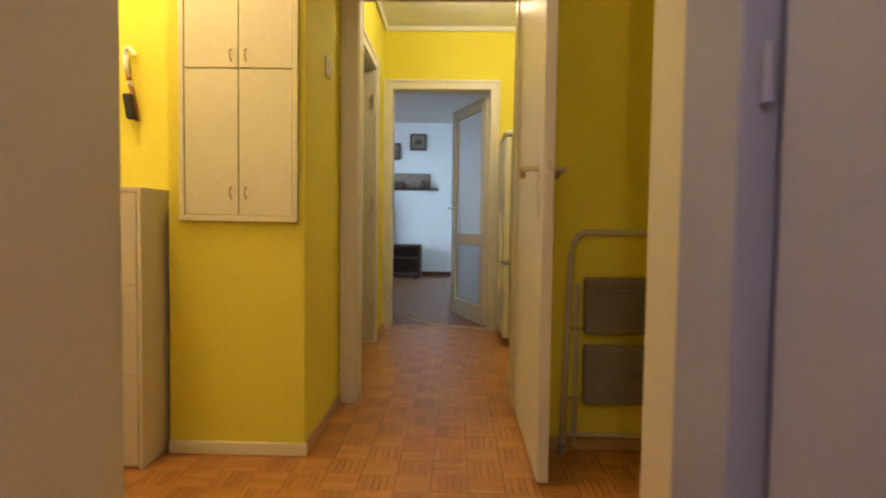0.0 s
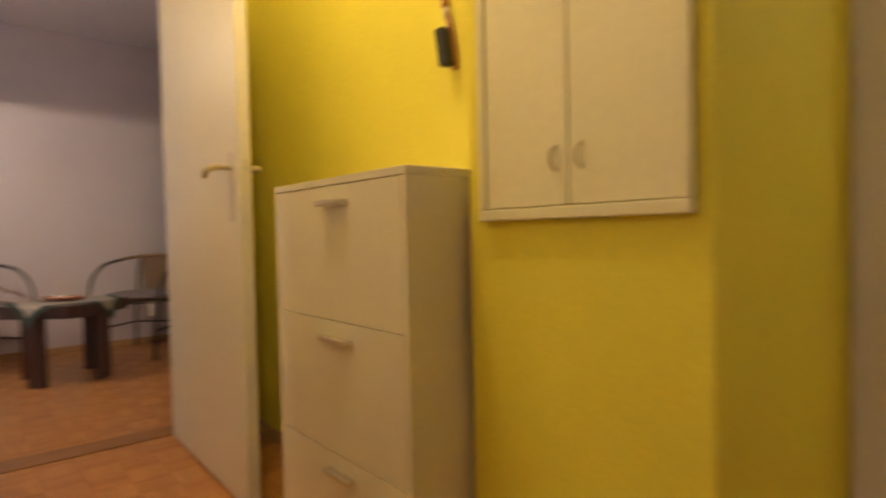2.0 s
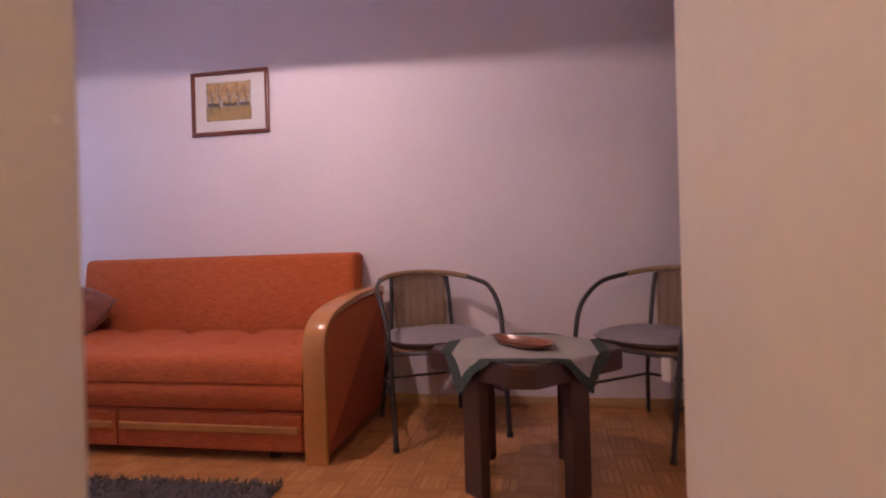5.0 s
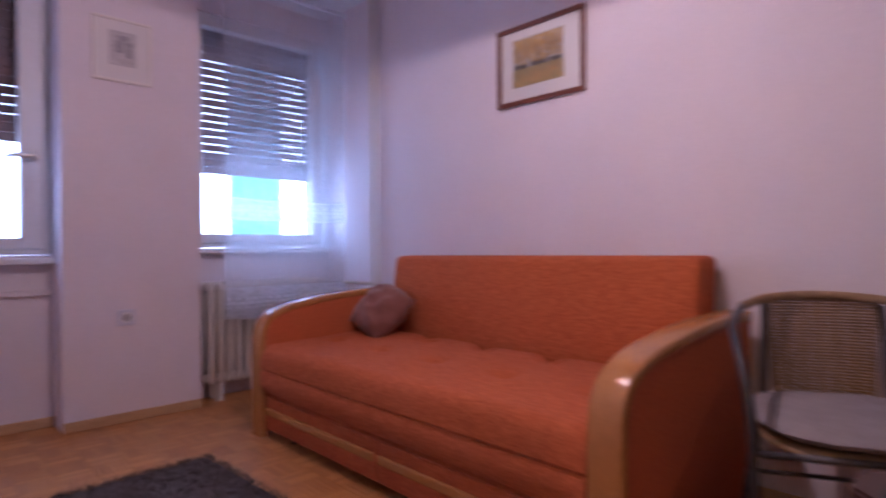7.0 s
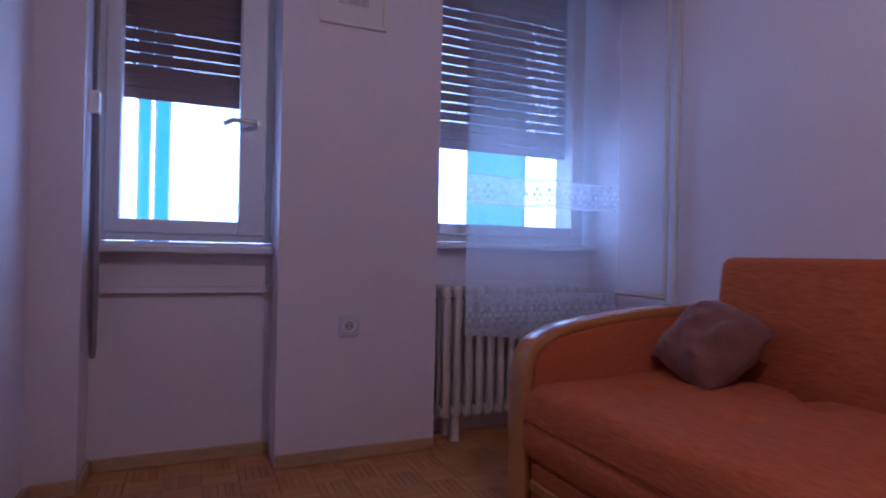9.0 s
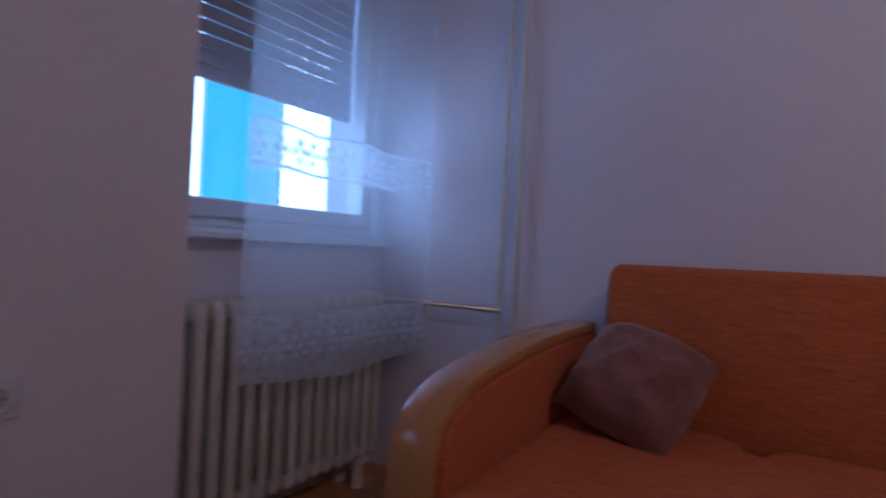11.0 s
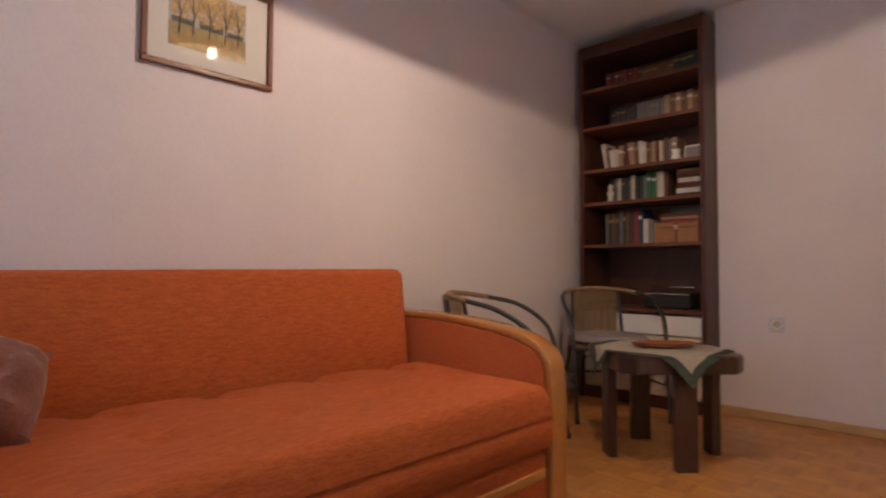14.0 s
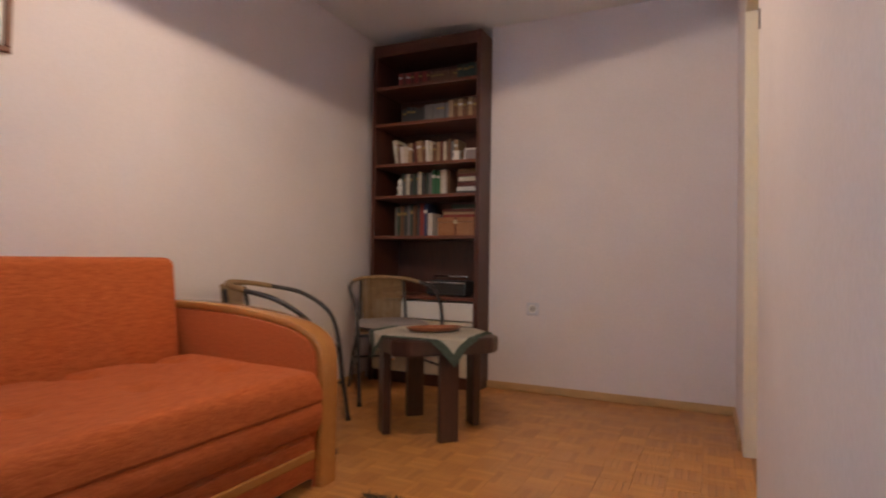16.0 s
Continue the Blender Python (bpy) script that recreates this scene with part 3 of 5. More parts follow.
part("rocker", B(0.010, 0.016, -0.022, 0.022, -0.028, 0.028, bevel=0.002), M_PLASTIC, s)

st = thing("folding_step_stool", pose(1.865, 3.345, 0, -3), "folded two-step stool with grey ribbed treads against the wall", "step stool")
frame_pts = [(-0.245, 0, 0.0), (-0.215, 0, 0.78)] + [(-0.215 + 0.06 * (1 - math.cos(a)), 0, 0.78 + 0.085 * math.sin(a)) for a in (0.5, 1.0, 1.57)] \
    + [(0.215 - 0.06 * (1 - math.cos(a)), 0, 0.78 + 0.085 * math.sin(a)) for a in (1.57, 1.0, 0.5)] + [(0.215, 0, 0.78), (0.245, 0, 0.0)]
part("front_frame", tube(bmesh.new(), frame_pts, 0.0125), M_STOOLTUBE, st)
for sx in (-1, 1):
    part("rear_leg", tube(bmesh.new(), [(sx * 0.195, 0.02, 0.02), (sx * 0.185, 0.02, 0.66)], 0.010), M_STOOLTUBE, st)
    part("foot", cyl(bmesh.new(), (sx * 0.245, 0, -0.004), (sx * 0.244, 0, 0.04), 0.016), M_TREAD, st)
part("cross_bar", tube(bmesh.new(), [(-0.24, 0, 0.075), (0.24, 0, 0.075)], 0.009), M_STOOLTUBE, st)
for z0, z1 in ((0.20, 0.43), (0.47, 0.69)):
    t = part("tread", B(-0.168, 0.168, -0.028, 0.004, z0, z1, bevel=0.012), M_TREAD, st)
    k = int((z1 - z0 - 0.03) / 0.016)
    for i in range(k):
        z = z0 + 0.02 + i * 0.016
        part("rib", B(-0.15, 0.15, -0.0315, -0.027, z, z + 0.008, bevel=0.0015, seg=1), M_TREAD, t)
    part("hinge_pin", tube(bmesh.new(), [(-0.235, -0.005, z0 + 0.02), (0.235, -0.005, z0 + 0.02)], 0.005), M_METAL, st)

# ---- corridor and far room ----
fz = thing("fridge", pose(1.87, 5.56, 0), "tall white fridge with rounded door edges", "fridge")
part("body", B(-0.27, 0.30, -0.28, 0.28, 0.03, 1.535, bevel=0.012), M_FRIDGE, fz)
part("top_cap", B(-0.325, 0.30, -0.285, 0.285, 1.537, 1.57, bevel=0.012), M_FRIDGE, fz)
part("door", B(-0.325, -0.274, -0.278, 0.278, 0.62, 1.525, bevel=0.014), M_FRIDGE, fz)
part("freezer_door", B(-0.325, -0.274, -0.278, 0.278, 0.06, 0.60, bevel=0.014), M_FRIDGE, fz)
for z0, z1 in ((0.62, 0.97), (0.42, 0.58)):
    part("handle", B(-0.352, -0.326, -0.25, -0.225, z0, z1, bevel=0.008), M_PLASTIC, fz)
for x in (-0.22, 0.24):
    for y in (-0.22, 0.22):
        part("foot", cyl(bmesh.new(), (x, y, 0), (x, y, 0.03), 0.02), M_DARK, fz)

g = thing("door_glazed", pose(1.462, FY + 0.13, 0, 0, 0, 111), "open white door with two frosted glass panes", "door", kind="structure")
LW = 0.80
for x0, x1, z0, z1 in ((0, 0.10, 0.012, 1.985), (LW - 0.10, LW, 0.012, 1.985), (0.10, LW - 0.10, 1.885, 1.985), (0.10, LW - 0.10, 0.012, 0.17), (0.10, LW - 0.10, 0.70, 0.80)):
    part("stile" if x1 - x0 < 0.2 else "rail", B(x0, x1, -0.02, 0.02, z0, z1, bevel=0.004), M_DOOR, g)
for z0, z1 in ((0.172, 0.698), (0.802, 1.883)):
    part("pane", B(0.101, LW - 0.101, -0.003, 0.003, z0, z1), M_FROST, g, "ribbed frosted glass pane")
for sd in (-1, 1):
    part("handle", lever(bmesh.new(), sd * 0.02, sd, LW - 0.05, 1.05, -1), M_METAL, g)

tv = thing("tv_bench", pose(-0.28, 10.55, 0), "low dark tv bench with an open shelf", "tv bench")
for a in ((-0.9, 0.92, -0.2, 0.2, 0.50, 0.54), (-0.9, 0.92, -0.2, 0.2, 0.03, 0.07), (-0.9, -0.86, -0.2, 0.2, 0.07, 0.50), (0.88, 0.92, -0.2, 0.2, 0.07, 0.50), (-0.86, 0.88, 0.17, 0.2, 0.07, 0.50), (-0.86, 0.88, -0.19, 0.17, 0.30, 0.325)):
    part("board", B(*a, bevel=0.003), M_TABLE, tv)
for x in (-0.8, 0.84):
    part("foot", B(x - 0.03, x + 0.03, -0.15, 0.15, 0, 0.03), M_DARK, tv)
tvp = thing("television", pose(-0.64, 10.5, 0.54), "flat black television on the bench", "television")
part("screen", B(-0.55, 0.55, -0.02, 0.03, 0.06, 0.72, bevel=0.006), M_BLACK, tvp)
part("stand", prism(bmesh.new(), [(-0.5, 0.0), (0.84, 0.0), (0.80, 0.02), (0.3, 0.06), (-0.3, 0.06)], -0.1, 0.1, bevel=0.003), M_BLACK, tvp)
M_PICDARK = mat("dark_wood_plaque", (0.09, 0.055, 0.04), 0.5, 0.25, 8, 0.05, 60)
M_PICPALE = mat("pale_relief_plaque", (0.24, 0.185, 0.145), 0.6, 0.3, 25, 0.2, 60)
for x, z, r in ((0.545, 2.27, 0.14), (0.105, 2.11, 0.14)):
    q = thing("wall_plaque", pose(x, 10.88, z), "small square dark plaque with a pale relief", "plaque", "far room plaques")
    part("board", B(-r, r, -0.02, 0.015, -r, r, bevel=0.005), M_PICDARK, q)
    part("inlay", B(-r * 0.78, r * 0.78, -0.024, -0.021, -r * 0.78, r * 0.78), M_PICPALE, q)
    part("motif", prism(bmesh.new(), [(-0.06, -0.03), (-0.03, -0.045), (0.06, -0.03), (0.075, 0.01), (0.02, 0.045), (-0.05, 0.02)], -0.028, -0.0245), M_PICDARK, q)
sh = thing("wall_shelf", pose(0.28, 10.87, 1.48), "dark wall shelf with a raised back board", "shelf")
part("board", B(-0.5, 0.62, -0.2, 0.02, -0.03, 0.0, bevel=0.003), M_TABLE, sh)
part("back_board", B(-0.5, 0.48, -0.01, 0.02, 0.0, 0.26, bevel=0.003), M_PICPALE, sh)
for x, h in ((0.36, 0.14), (0.0, 0.10), (-0.2, 0.12)):
    part("ornament", lathe(bmesh.new(), [(0, 0), (0.05, 0), (0.065, h * 0.4), (0.03, h * 0.8), (0.04, h), (0, h)], 12, (x, -0.09, 0.001)), M_PICDARK, sh)
so = thing("wall_socket", pose(0.72, 10.893, 0.53), "white wall socket above the skirting", "socket")
part("plate", B(-0.05, 0.05, -0.012, 0.006, -0.05, 0.05, bevel=0.003), M_PLASTIC, so)
cb = single("extension_cable", tube(bmesh.new(), curve_pts([(0.62, 6.85, 0.004), (0.72, 6.55, 0.004), (0.95, 6.22, 0.004), (1.2, 6.03, 0.004), (1.52, 5.90, 0.004), (1.60, 5.86, 0.004)], 8), 0.007), M_PLASTIC, "pale cable lying across the threshold", "cable")
st2 = structure("trim_threshold", B(0.66, 1.47, FY + 0.02, FY + 0.13, -0.004, 0.006, bevel=0.003), M_BASE, "wooden threshold of the glazed door", "trim")
structure("trim_threshold_room", B(EX + 0.03, HX - 0.03, D0 + 0.002, D1 - 0.002, -0.004, 0.005, bevel=0.003), M_SILLW, "worn dark wooden threshold of the room", "trim")

# ---- room: sofa ----
sf = thing("sofa_bed", pose(WX + 0.02, 1.1535, 0), "orange woven sofa bed with beech trimmed arms", "sofa")
SD = 0.93          # depth
HALF = 0.8615        # inner half length
prof = curve_pts([(SD, 0, 0.0), (SD + 0.003, 0, 0.25), (SD, 0, 0.46), (SD - 0.025, 0, 0.54), (SD - 0.09, 0, 0.59), (SD - 0.2, 0, 0.622), (SD - 0.42, 0, 0.65), (SD - 0.65, 0, 0.662), (0.06, 0, 0.662)], 5)
for sgn in (-1, 1):
    y0, y1 = (-HALF - 0.10, -HALF) if sgn < 0 else (HALF, HALF + 0.10)
    pts = [(p.x, p.z) for p in prof]
    # wooden rim following the front and the top
    inner = []
    for i, p in enumerate(prof):
        a = prof[max(0, i - 1)]
        c = prof[min(len(prof) - 1, i + 1)]
        d = (c - a).normalized()
        inner.append((p.x + d.x * 0 - d.z * 0.032, p.z + d.x * 0.032))
    bm = prism(bmesh.new(), pts + inner[::-1], y0 + (0.008 if sgn > 0 else -0.006), y1 + (0.006 if sgn > 0 else -0.008), bevel=0.010)
    arm = part("armrest", bm, M_ARMWOOD, sf, "glossy curved beech rim", smooth=True)
    bm = prism(bmesh.new(), inner + [(0.06, 0.03), (SD - 0.032, 0.03)][0:1] + [(inner[0][0], 0.03)], y0 + (0.0 if sgn > 0 else 0.004), y1 - (0.004 if sgn > 0 else 0.0), bevel=0.012)
    part("upholstered_panel", bm, M_FABRIC, arm, "orange fabric side panel", smooth=True)
    for yy in (y0 + 0.006, y1 - 0.006):
        part("piping", tube(bmesh.new(), [(x - 0.006, yy, z - 0.006) for x, z in inner[2:]], 0.006, 6), M_FABRIC, arm)
# seat mattress with a soft edge and tufts
bm = bmesh.new()
nx, ny = 52, 100
x0, x1 = 0.246, SD - 0.005
ys = HALF + 0.006
tufts = [(0.36 + 0.28 * (i % 2) - 0.02, -0.70 + 0.35 * i) for i in range(5)] + [(0.64 - 0.28 * (i % 2) - 0.02, -0.70 + 0.35 * i) for i in range(5)]


def seat_z(x, y):
    e = min(1.0, (x1 - x) / 0.042)
    ey = min(1.0, (ys - abs(y)) / 0.05)
    er = min(1.0, (x - x0) / 0.05)
    z = 0.437 - 0.040 * (1 - math.sqrt(max(0, 1 - (1 - e) ** 2))) - 0.02 * (1 - math.sqrt(max(0, 1 - (1 - ey) ** 2)))
    z += 0.018 * (x1 - x) / (x1 - x0) - 0.018 * (1 - math.sqrt(max(0, 1 - (1 - er) ** 2)))
    for tx, ty in tufts:
        r2 = (x - tx) ** 2 + (y - ty) ** 2
        z -= 0.026 * math.exp(-r2 / 0.0020)
    # scalloped rear edge
    z -= 0.052 * (1 - abs(math.sin((y + 0.07) * math.pi / 0.36))) ** 4 * max(0, min(1, 1.3 - (x - x0) / 0.08))
    return z + 0.004 * noise.noise(Vector((x * 5, y * 5, 0)))


top = [[bm.verts.new((x0 + (x1 - x0) * i / nx, -ys + 2 * ys * j / ny, seat_z(x0 + (x1 - x0) * i / nx, -ys + 2 * ys * j / ny))) for j in range(ny + 1)] for i in range(nx + 1)]
for i in range(nx):
    for j in range(ny):
        bm.faces.new((top[i][j], top[i + 1][j], top[i + 1][j + 1], top[i][j + 1]))
front = [top[nx]] + [[bm.verts.new((x1 + dx, v.co.y, z)) for v in top[nx]] for dx, z in ((0.006, 0.36), (0.008, 0.330), (-0.001, 0.318), (0.008, 0.306), (0.006, 0.25), (-0.012, 0.215))]
for a, c in zip(front, front[1:]):
    for j in range(ny):
        bm.faces.new((a[j], c[j], c[j + 1], a[j + 1]))
bk = [bm.verts.new((x0, v.co.y, 0.215)) for v in top[0]]
for j in range(ny):
    bm.faces.new((top[0][j + 1], bk[j + 1], bk[j], top[0][j]))
    bm.faces.new((front[-1][j], bk[j], bk[j + 1], front[-1][j + 1]))
for j in (0, ny):
    bm.faces.new([top[i][j] for i in range(nx + 1)] + [f[j] for f in front[1:]] + [bk[j]])
bmesh.ops.recalc_face_normals(bm, faces=bm.faces)
part("seat_mattress", bm, M_FABRIC, sf, "tufted orange seat mattress", smooth=True)
# backrest, leaning slightly
bm = B(0.005, 0.175, -0.8115, 0.8385, 0.40, 0.845, bevel=0.032, seg=4)
for v in bm.verts:
    t = (v.co.z - 0.40) / 0.44
    v.co.x += 0.055 * (1 - t) + 0.012 * math.sin(t * math.pi) * (1 if v.co.x > 0.1 else 0)
    v.co.z += 0.006 * math.sin(v.co.y * 2.2 + 0.6)
part("backrest", bm, M_FABRIC, sf, "orange fabric backrest", smooth=True)
part("base_front", B(0.10, SD - 0.035, -HALF + 0.004, HALF - 0.004, 0.035, 0.205, bevel=0.010), M_FABRIC, sf)
for a, c in ((-HALF + 0.01, -0.005), (0.005, HALF - 0.01)):
    f = part("drawer", B(SD - 0.034, SD - 0.018, a, c, 0.045, 0.195, bevel=0.006), M_FABRIC, sf)
    part("wooden_strip", B(SD - 0.018, SD - 0.004, a + 0.01, c - 0.01, 0.118, 0.152, bevel=0.006), M_ARMWOOD, f, "beech grip strip")
for x in (0.12, SD - 0.09):
    for y in (-0.7, 0.7):
        part("foot", cyl(bmesh.new(), (x, y, 0), (x, y, 0.036), 0.025), M_DARK, sf)

# throw pillow
bm = bmesh.new()
n = 18
R = 0.141


def pillow_pt(u, v, s):
    k = max(0.0, (1 - abs(u) ** 2.2) * (1 - abs(v) ** 2.2))
    pin = (1 + 0.03 * (1 - v * v) * abs(u) ** 2) * (1 - 0.09 * (u * v) ** 2 + 0.11 * abs(u * v) ** 8)
    pin2 = (1 + 0.03 * (1 - u * u) * abs(v) ** 2) * (1 - 0.09 * (u * v) ** 2 + 0.11 * abs(u * v) ** 8)
    w = 0.020 * noise.noise(Vector((u * 2.6, v * 2.6, s * 3.1))) + 0.009 * noise.noise(Vector((u * 8, v * 6, s)))
    ear = 0.016 * math.sin(u * 9 + v * 7) * (abs(u) * abs(v)) ** 3
    return Vector((u * R * pin, v * R * pin2, s * (0.098 * k ** 0.52 + 1.5 * w * k ** 0.5) + ear))


for s in (-1, 1):
    g2 = [[bm.verts.new(pillow_pt(-1 + 2 * i / n, -1 + 2 * j / n, s)) for j in range(n + 1)] for i in range(n + 1)]
    for i in range(n):
        for j in range(n):
            bm.faces.new((g2[i][j], g2[i + 1][j], g2[i + 1][j + 1], g2[i][j + 1]))
bmesh.ops.remove_doubles(bm, verts=bm.verts, dist=0.0008)
bmesh.ops.recalc_face_normals(bm, faces=bm.faces)
_a, _b = Vector((-0.50, -0.60, 0.62)).normalized(), Vector((-0.28, 0.925, 0.20)).normalized()
_u = (_a + _b).normalized()
_n = _u.cross((_b - _a).normalized()).normalized()
PM = Matrix.Translation((-3.84, 0.478, 0.566)) @ Matrix((_u, _n.cross(_u), _n)).transposed().to_4x4()
single("throw_pillow", bm, M_PILLOW, "small mauve velvet pillow propped on the sofa", "pillow", smooth=True, m=PM)

# ---- chairs ----


def wicker_chair(m, label):
    """Tubular chair facing local +x."""
    ch = thing("wicker_chair", m, label, "chair", "chairs round the table")
    # one hoop: front legs rising into the arms and around the back
    for s in (-1, 1):
        part("front_leg", tube(bmesh.new(), curve_pts([(0.292, s * 0.262, 0.0), (0.255, s * 0.264, 0.25), (0.222, s * 0.268, 0.47), (0.165, s * 0.276, 0.585), (0.03, s * 0.276, 0.672), (-0.12, s * 0.230, 0.708)], 6), 0.0115), M_STEEL, ch)
        part("rear_leg", tube(bmesh.new(), curve_pts([(-0.245, s * 0.215, 0.0), (-0.215, s * 0.195, 0.22), (-0.20, s * 0.165, 0.42), (-0.215, s * 0.155, 0.60), (-0.235, s * 0.15, 0.708)], 6), 0.0105), M_STEEL, ch)
        part("side_rail", tube(bmesh.new(), [(0.232, s * 0.262, 0.40), (-0.20, s * 0.17, 0.40)], 0.009), M_STEEL, ch)
        part("stretcher", tube(bmesh.new(), [(0.262, s * 0.262, 0.20), (-0.222, s * 0.198, 0.20)], 0.007), M_STEEL, ch)
        part("foot_cap", cyl(bmesh.new(), (0.292, s * 0.262, 0.0), (0.289, s * 0.262, 0.022), 0.014), M_BLACK, ch)
    part("back_hoop", tube(bmesh.new(), curve_pts([(-0.12, -0.230, 0.708), (-0.20, -0.165, 0.724), (-0.245, -0.08, 0.732), (-0.252, 0, 0.735), (-0.245, 0.08, 0.732), (-0.20, 0.165, 0.724), (-0.12, 0.230, 0.708)], 6), 0.013), M_WICKER, ch, "wicker-wrapped top rail")
    part("front_rail", tube(bmesh.new(), [(0.232, -0.262, 0.40), (0.232, 0.262, 0.40)], 0.009), M_STEEL, ch)
    part("rear_stretcher", tube(bmesh.new(), [(-0.222, -0.198, 0.20), (-0.222, 0.198, 0.20)], 0.007), M_STEEL, ch)
    # woven back: horizontal strands over uprights
    bm = bmesh.new()
    for k in range(32):
        z = 0.44 + k * 0.009
        pts = []
        for j in range(15):
            hw = 0.130 + 0.020 * (z - 0.44) / 0.29
            y = -hw + 2 * hw * j / 14
            bow = -0.022 * (1 - (y / 0.155) ** 2) - 0.212 - 0.03 * (z - 0.44) / 0.3
            pts.append((bow + (0.0028 if (j + k) % 2 else -0.0028), y, z))
        tube(bm, pts, 0.0042, 5)
    tagged(part("woven_back", bm, M_WICKER, ch, "woven wicker back panel"), kind="stuff")
    bm = bmesh.new()
    for j in range(7):
        y = -0.126 + 0.252 * j / 6
        bow = -0.022 * (1 - (y / 0.155) ** 2) - 0.212
        tube(bm, [(bow, y, 0.42), (bow - 0.034, y * 1.14, 0.73)], 0.0045, 6)
    tagged(part("back_weave", bm, M_WICKER, ch), kind="stuff")
    # woven seat
    bm = lathe(bmesh.new(), [(0, 0.388), (0.205, 0.388), (0.221, 0.393), (0.226, 0.400), (0.221, 0.407), (0.205, 0.410), (0, 0.410)], 36)
    for v in bm.verts:
        r = math.hypot(v.co.x, v.co.y)
        if r > 0.01:
            g = 1 / ((abs(v.co.x) / r) ** 3 + (abs(v.co.y) / r) ** 3) ** (1 / 3)
            v.co.x, v.co.y = v.co.x * g + 0.014, v.co.y * g
    part("woven_seat", bm, M_WICKER, ch, "woven wicker seat")
    # cushion
    bm = bmesh.new()
    n = 20
    for s in (-1, 1):
        g2 = []
        for i in range(n + 1):
            row = []
            for j in range(n + 1):
                u, v = -1 + 2 * i / n, -1 + 2 * j / n
                r = max(abs(u), abs(v))
                cx, cy = (u, v)
                # rounded square
                q = (abs(u) ** 2.8 + abs(v) ** 2.8) ** (1 / 2.8)
                if q > 0:
                    cx, cy = u * r / q, v * r / q
                k = max(0, 1 - r ** 4)
                t = 0.0
                for bx, by in ((-0.4, -0.4), (-0.4, 0.4), (0.4, -0.4), (0.4, 0.4)):
                    t += math.exp(-((u - bx) ** 2 + (v - by) ** 2) / 0.02)
                row.append(bm.verts.new((0.02 + cx * 0.235, cy * 0.232, 0.441 + s * (0.031 * k ** 0.5 - 0.013 * t * k) + 0.004 * noise.noise(Vector((u * 3, v * 3, 0))))))
            g2.append(row)
        for i in range(n):
            for j in range(n):
                bm.faces.new((g2[i][j], g2[i + 1][j], g2[i + 1][j + 1], g2[i][j + 1]))
    bmesh.ops.remove_doubles(bm, verts=bm.verts, dist=0.0008)
    bmesh.ops.recalc_face_normals(bm, faces=bm.faces)
    part("seat_cushion", bm, M_CUSH, ch, "tufted grey cotton seat pad", smooth=True)
    for s in (-1, 1):
        part("tie", tube(bmesh.new(), [(-0.19, s * 0.17, 0.43), (-0.20, s * 0.19, 0.40), (-0.195, s * 0.195, 0.33)], 0.004), M_CUSH, ch)
    return ch


wicker_chair(pose(-3.84, 2.45, 0, 0, 0, 28), "dark tubular chair with wicker back beside the sofa")
c2 = wicker_chair(pose(-3.84, 3.475, 0, 0, 0, -44), "dark tubular chair with wicker back by the bookcase")
part("paper_tag", B(0.236, 0.262, 0.20, 0.24, 0.31, 0.40, bevel=0.001), M_CLOTH, c2, "small white paper tag")

# ---- coffee table ----
TX, TY, TZ = -3.27, 2.91, 0.485
tb = thing("coffee_table", pose(TX, TY, 0, 0, 0, 47), "dark walnut octagonal coffee table", "table")
bm = bmesh.new()
h, cc = 0.275, 0.06
oct_ = [(h, -h + cc), (h, h - cc), (h - cc, h), (-h + cc, h), (-h, h - cc), (-h, -h + cc), (-h + cc, -h), (h - cc, -h)]
va = [bm.verts.new((x, y, TZ - 0.075)) for x, y in oct_]
vb = [bm.verts.new((x, y, TZ)) for x, y in oct_]
bm.faces.new(va[::-1])
bm.faces.new(vb)
for i in range(8):
    bm.faces.new((va[i], va[(i + 1) % 8], vb[(i + 1) % 8], vb[i]))
bmesh.ops.bevel(bm, geom=list(bm.edges), offset=0.006, segments=2, affect='EDGES')
part("tabletop", bm, M_TABLE, tb)
for k in range(4):
    part("leg", B(0.222, 0.262, -0.047, 0.047, 0, TZ - 0.075, bevel=0.004), M_TABLE, tb, m=Matrix.Rotation(radians(90 * k), 4, 'Z'))
# tablecloth laid diagonally, hanging at its corners
bm = bmesh.new()
n = 44
R = 0.292


def inside(x, y):
    return max(abs(x), abs(y), (abs(x) + abs(y) - (2 * h - cc)) / 1.0 + h)


def cloth_pt(u, v):
    a = radians(45)
    x, y = (u * math.cos(a) - v * math.sin(a)) * R, (u * math.sin(a) + v * math.cos(a)) * R
    over = max(0.0, max(abs(x), abs(y)) - h)
    z = TZ + 0.004
    over += 0.006 * math.sin(u * 11 + v * 7) if over > 0.012 else 0.0
    if over > 0:
        k = h / max(abs(x), abs(y))
        x2, y2 = x * k, y * k
        dx, dy = (x - x2), (y - y2)
        l = math.hypot(dx, dy) or 1
        out = 0.008 + 0.22 * over
        x, y = x2 + dx / l * out, y2 + dy / l * out
        z -= max(0, over - 0.005) * 0.95
    z += 0.0022 * noise.noise(Vector((x * 14, y * 14, 3)))
    return Vector((x, y, z))


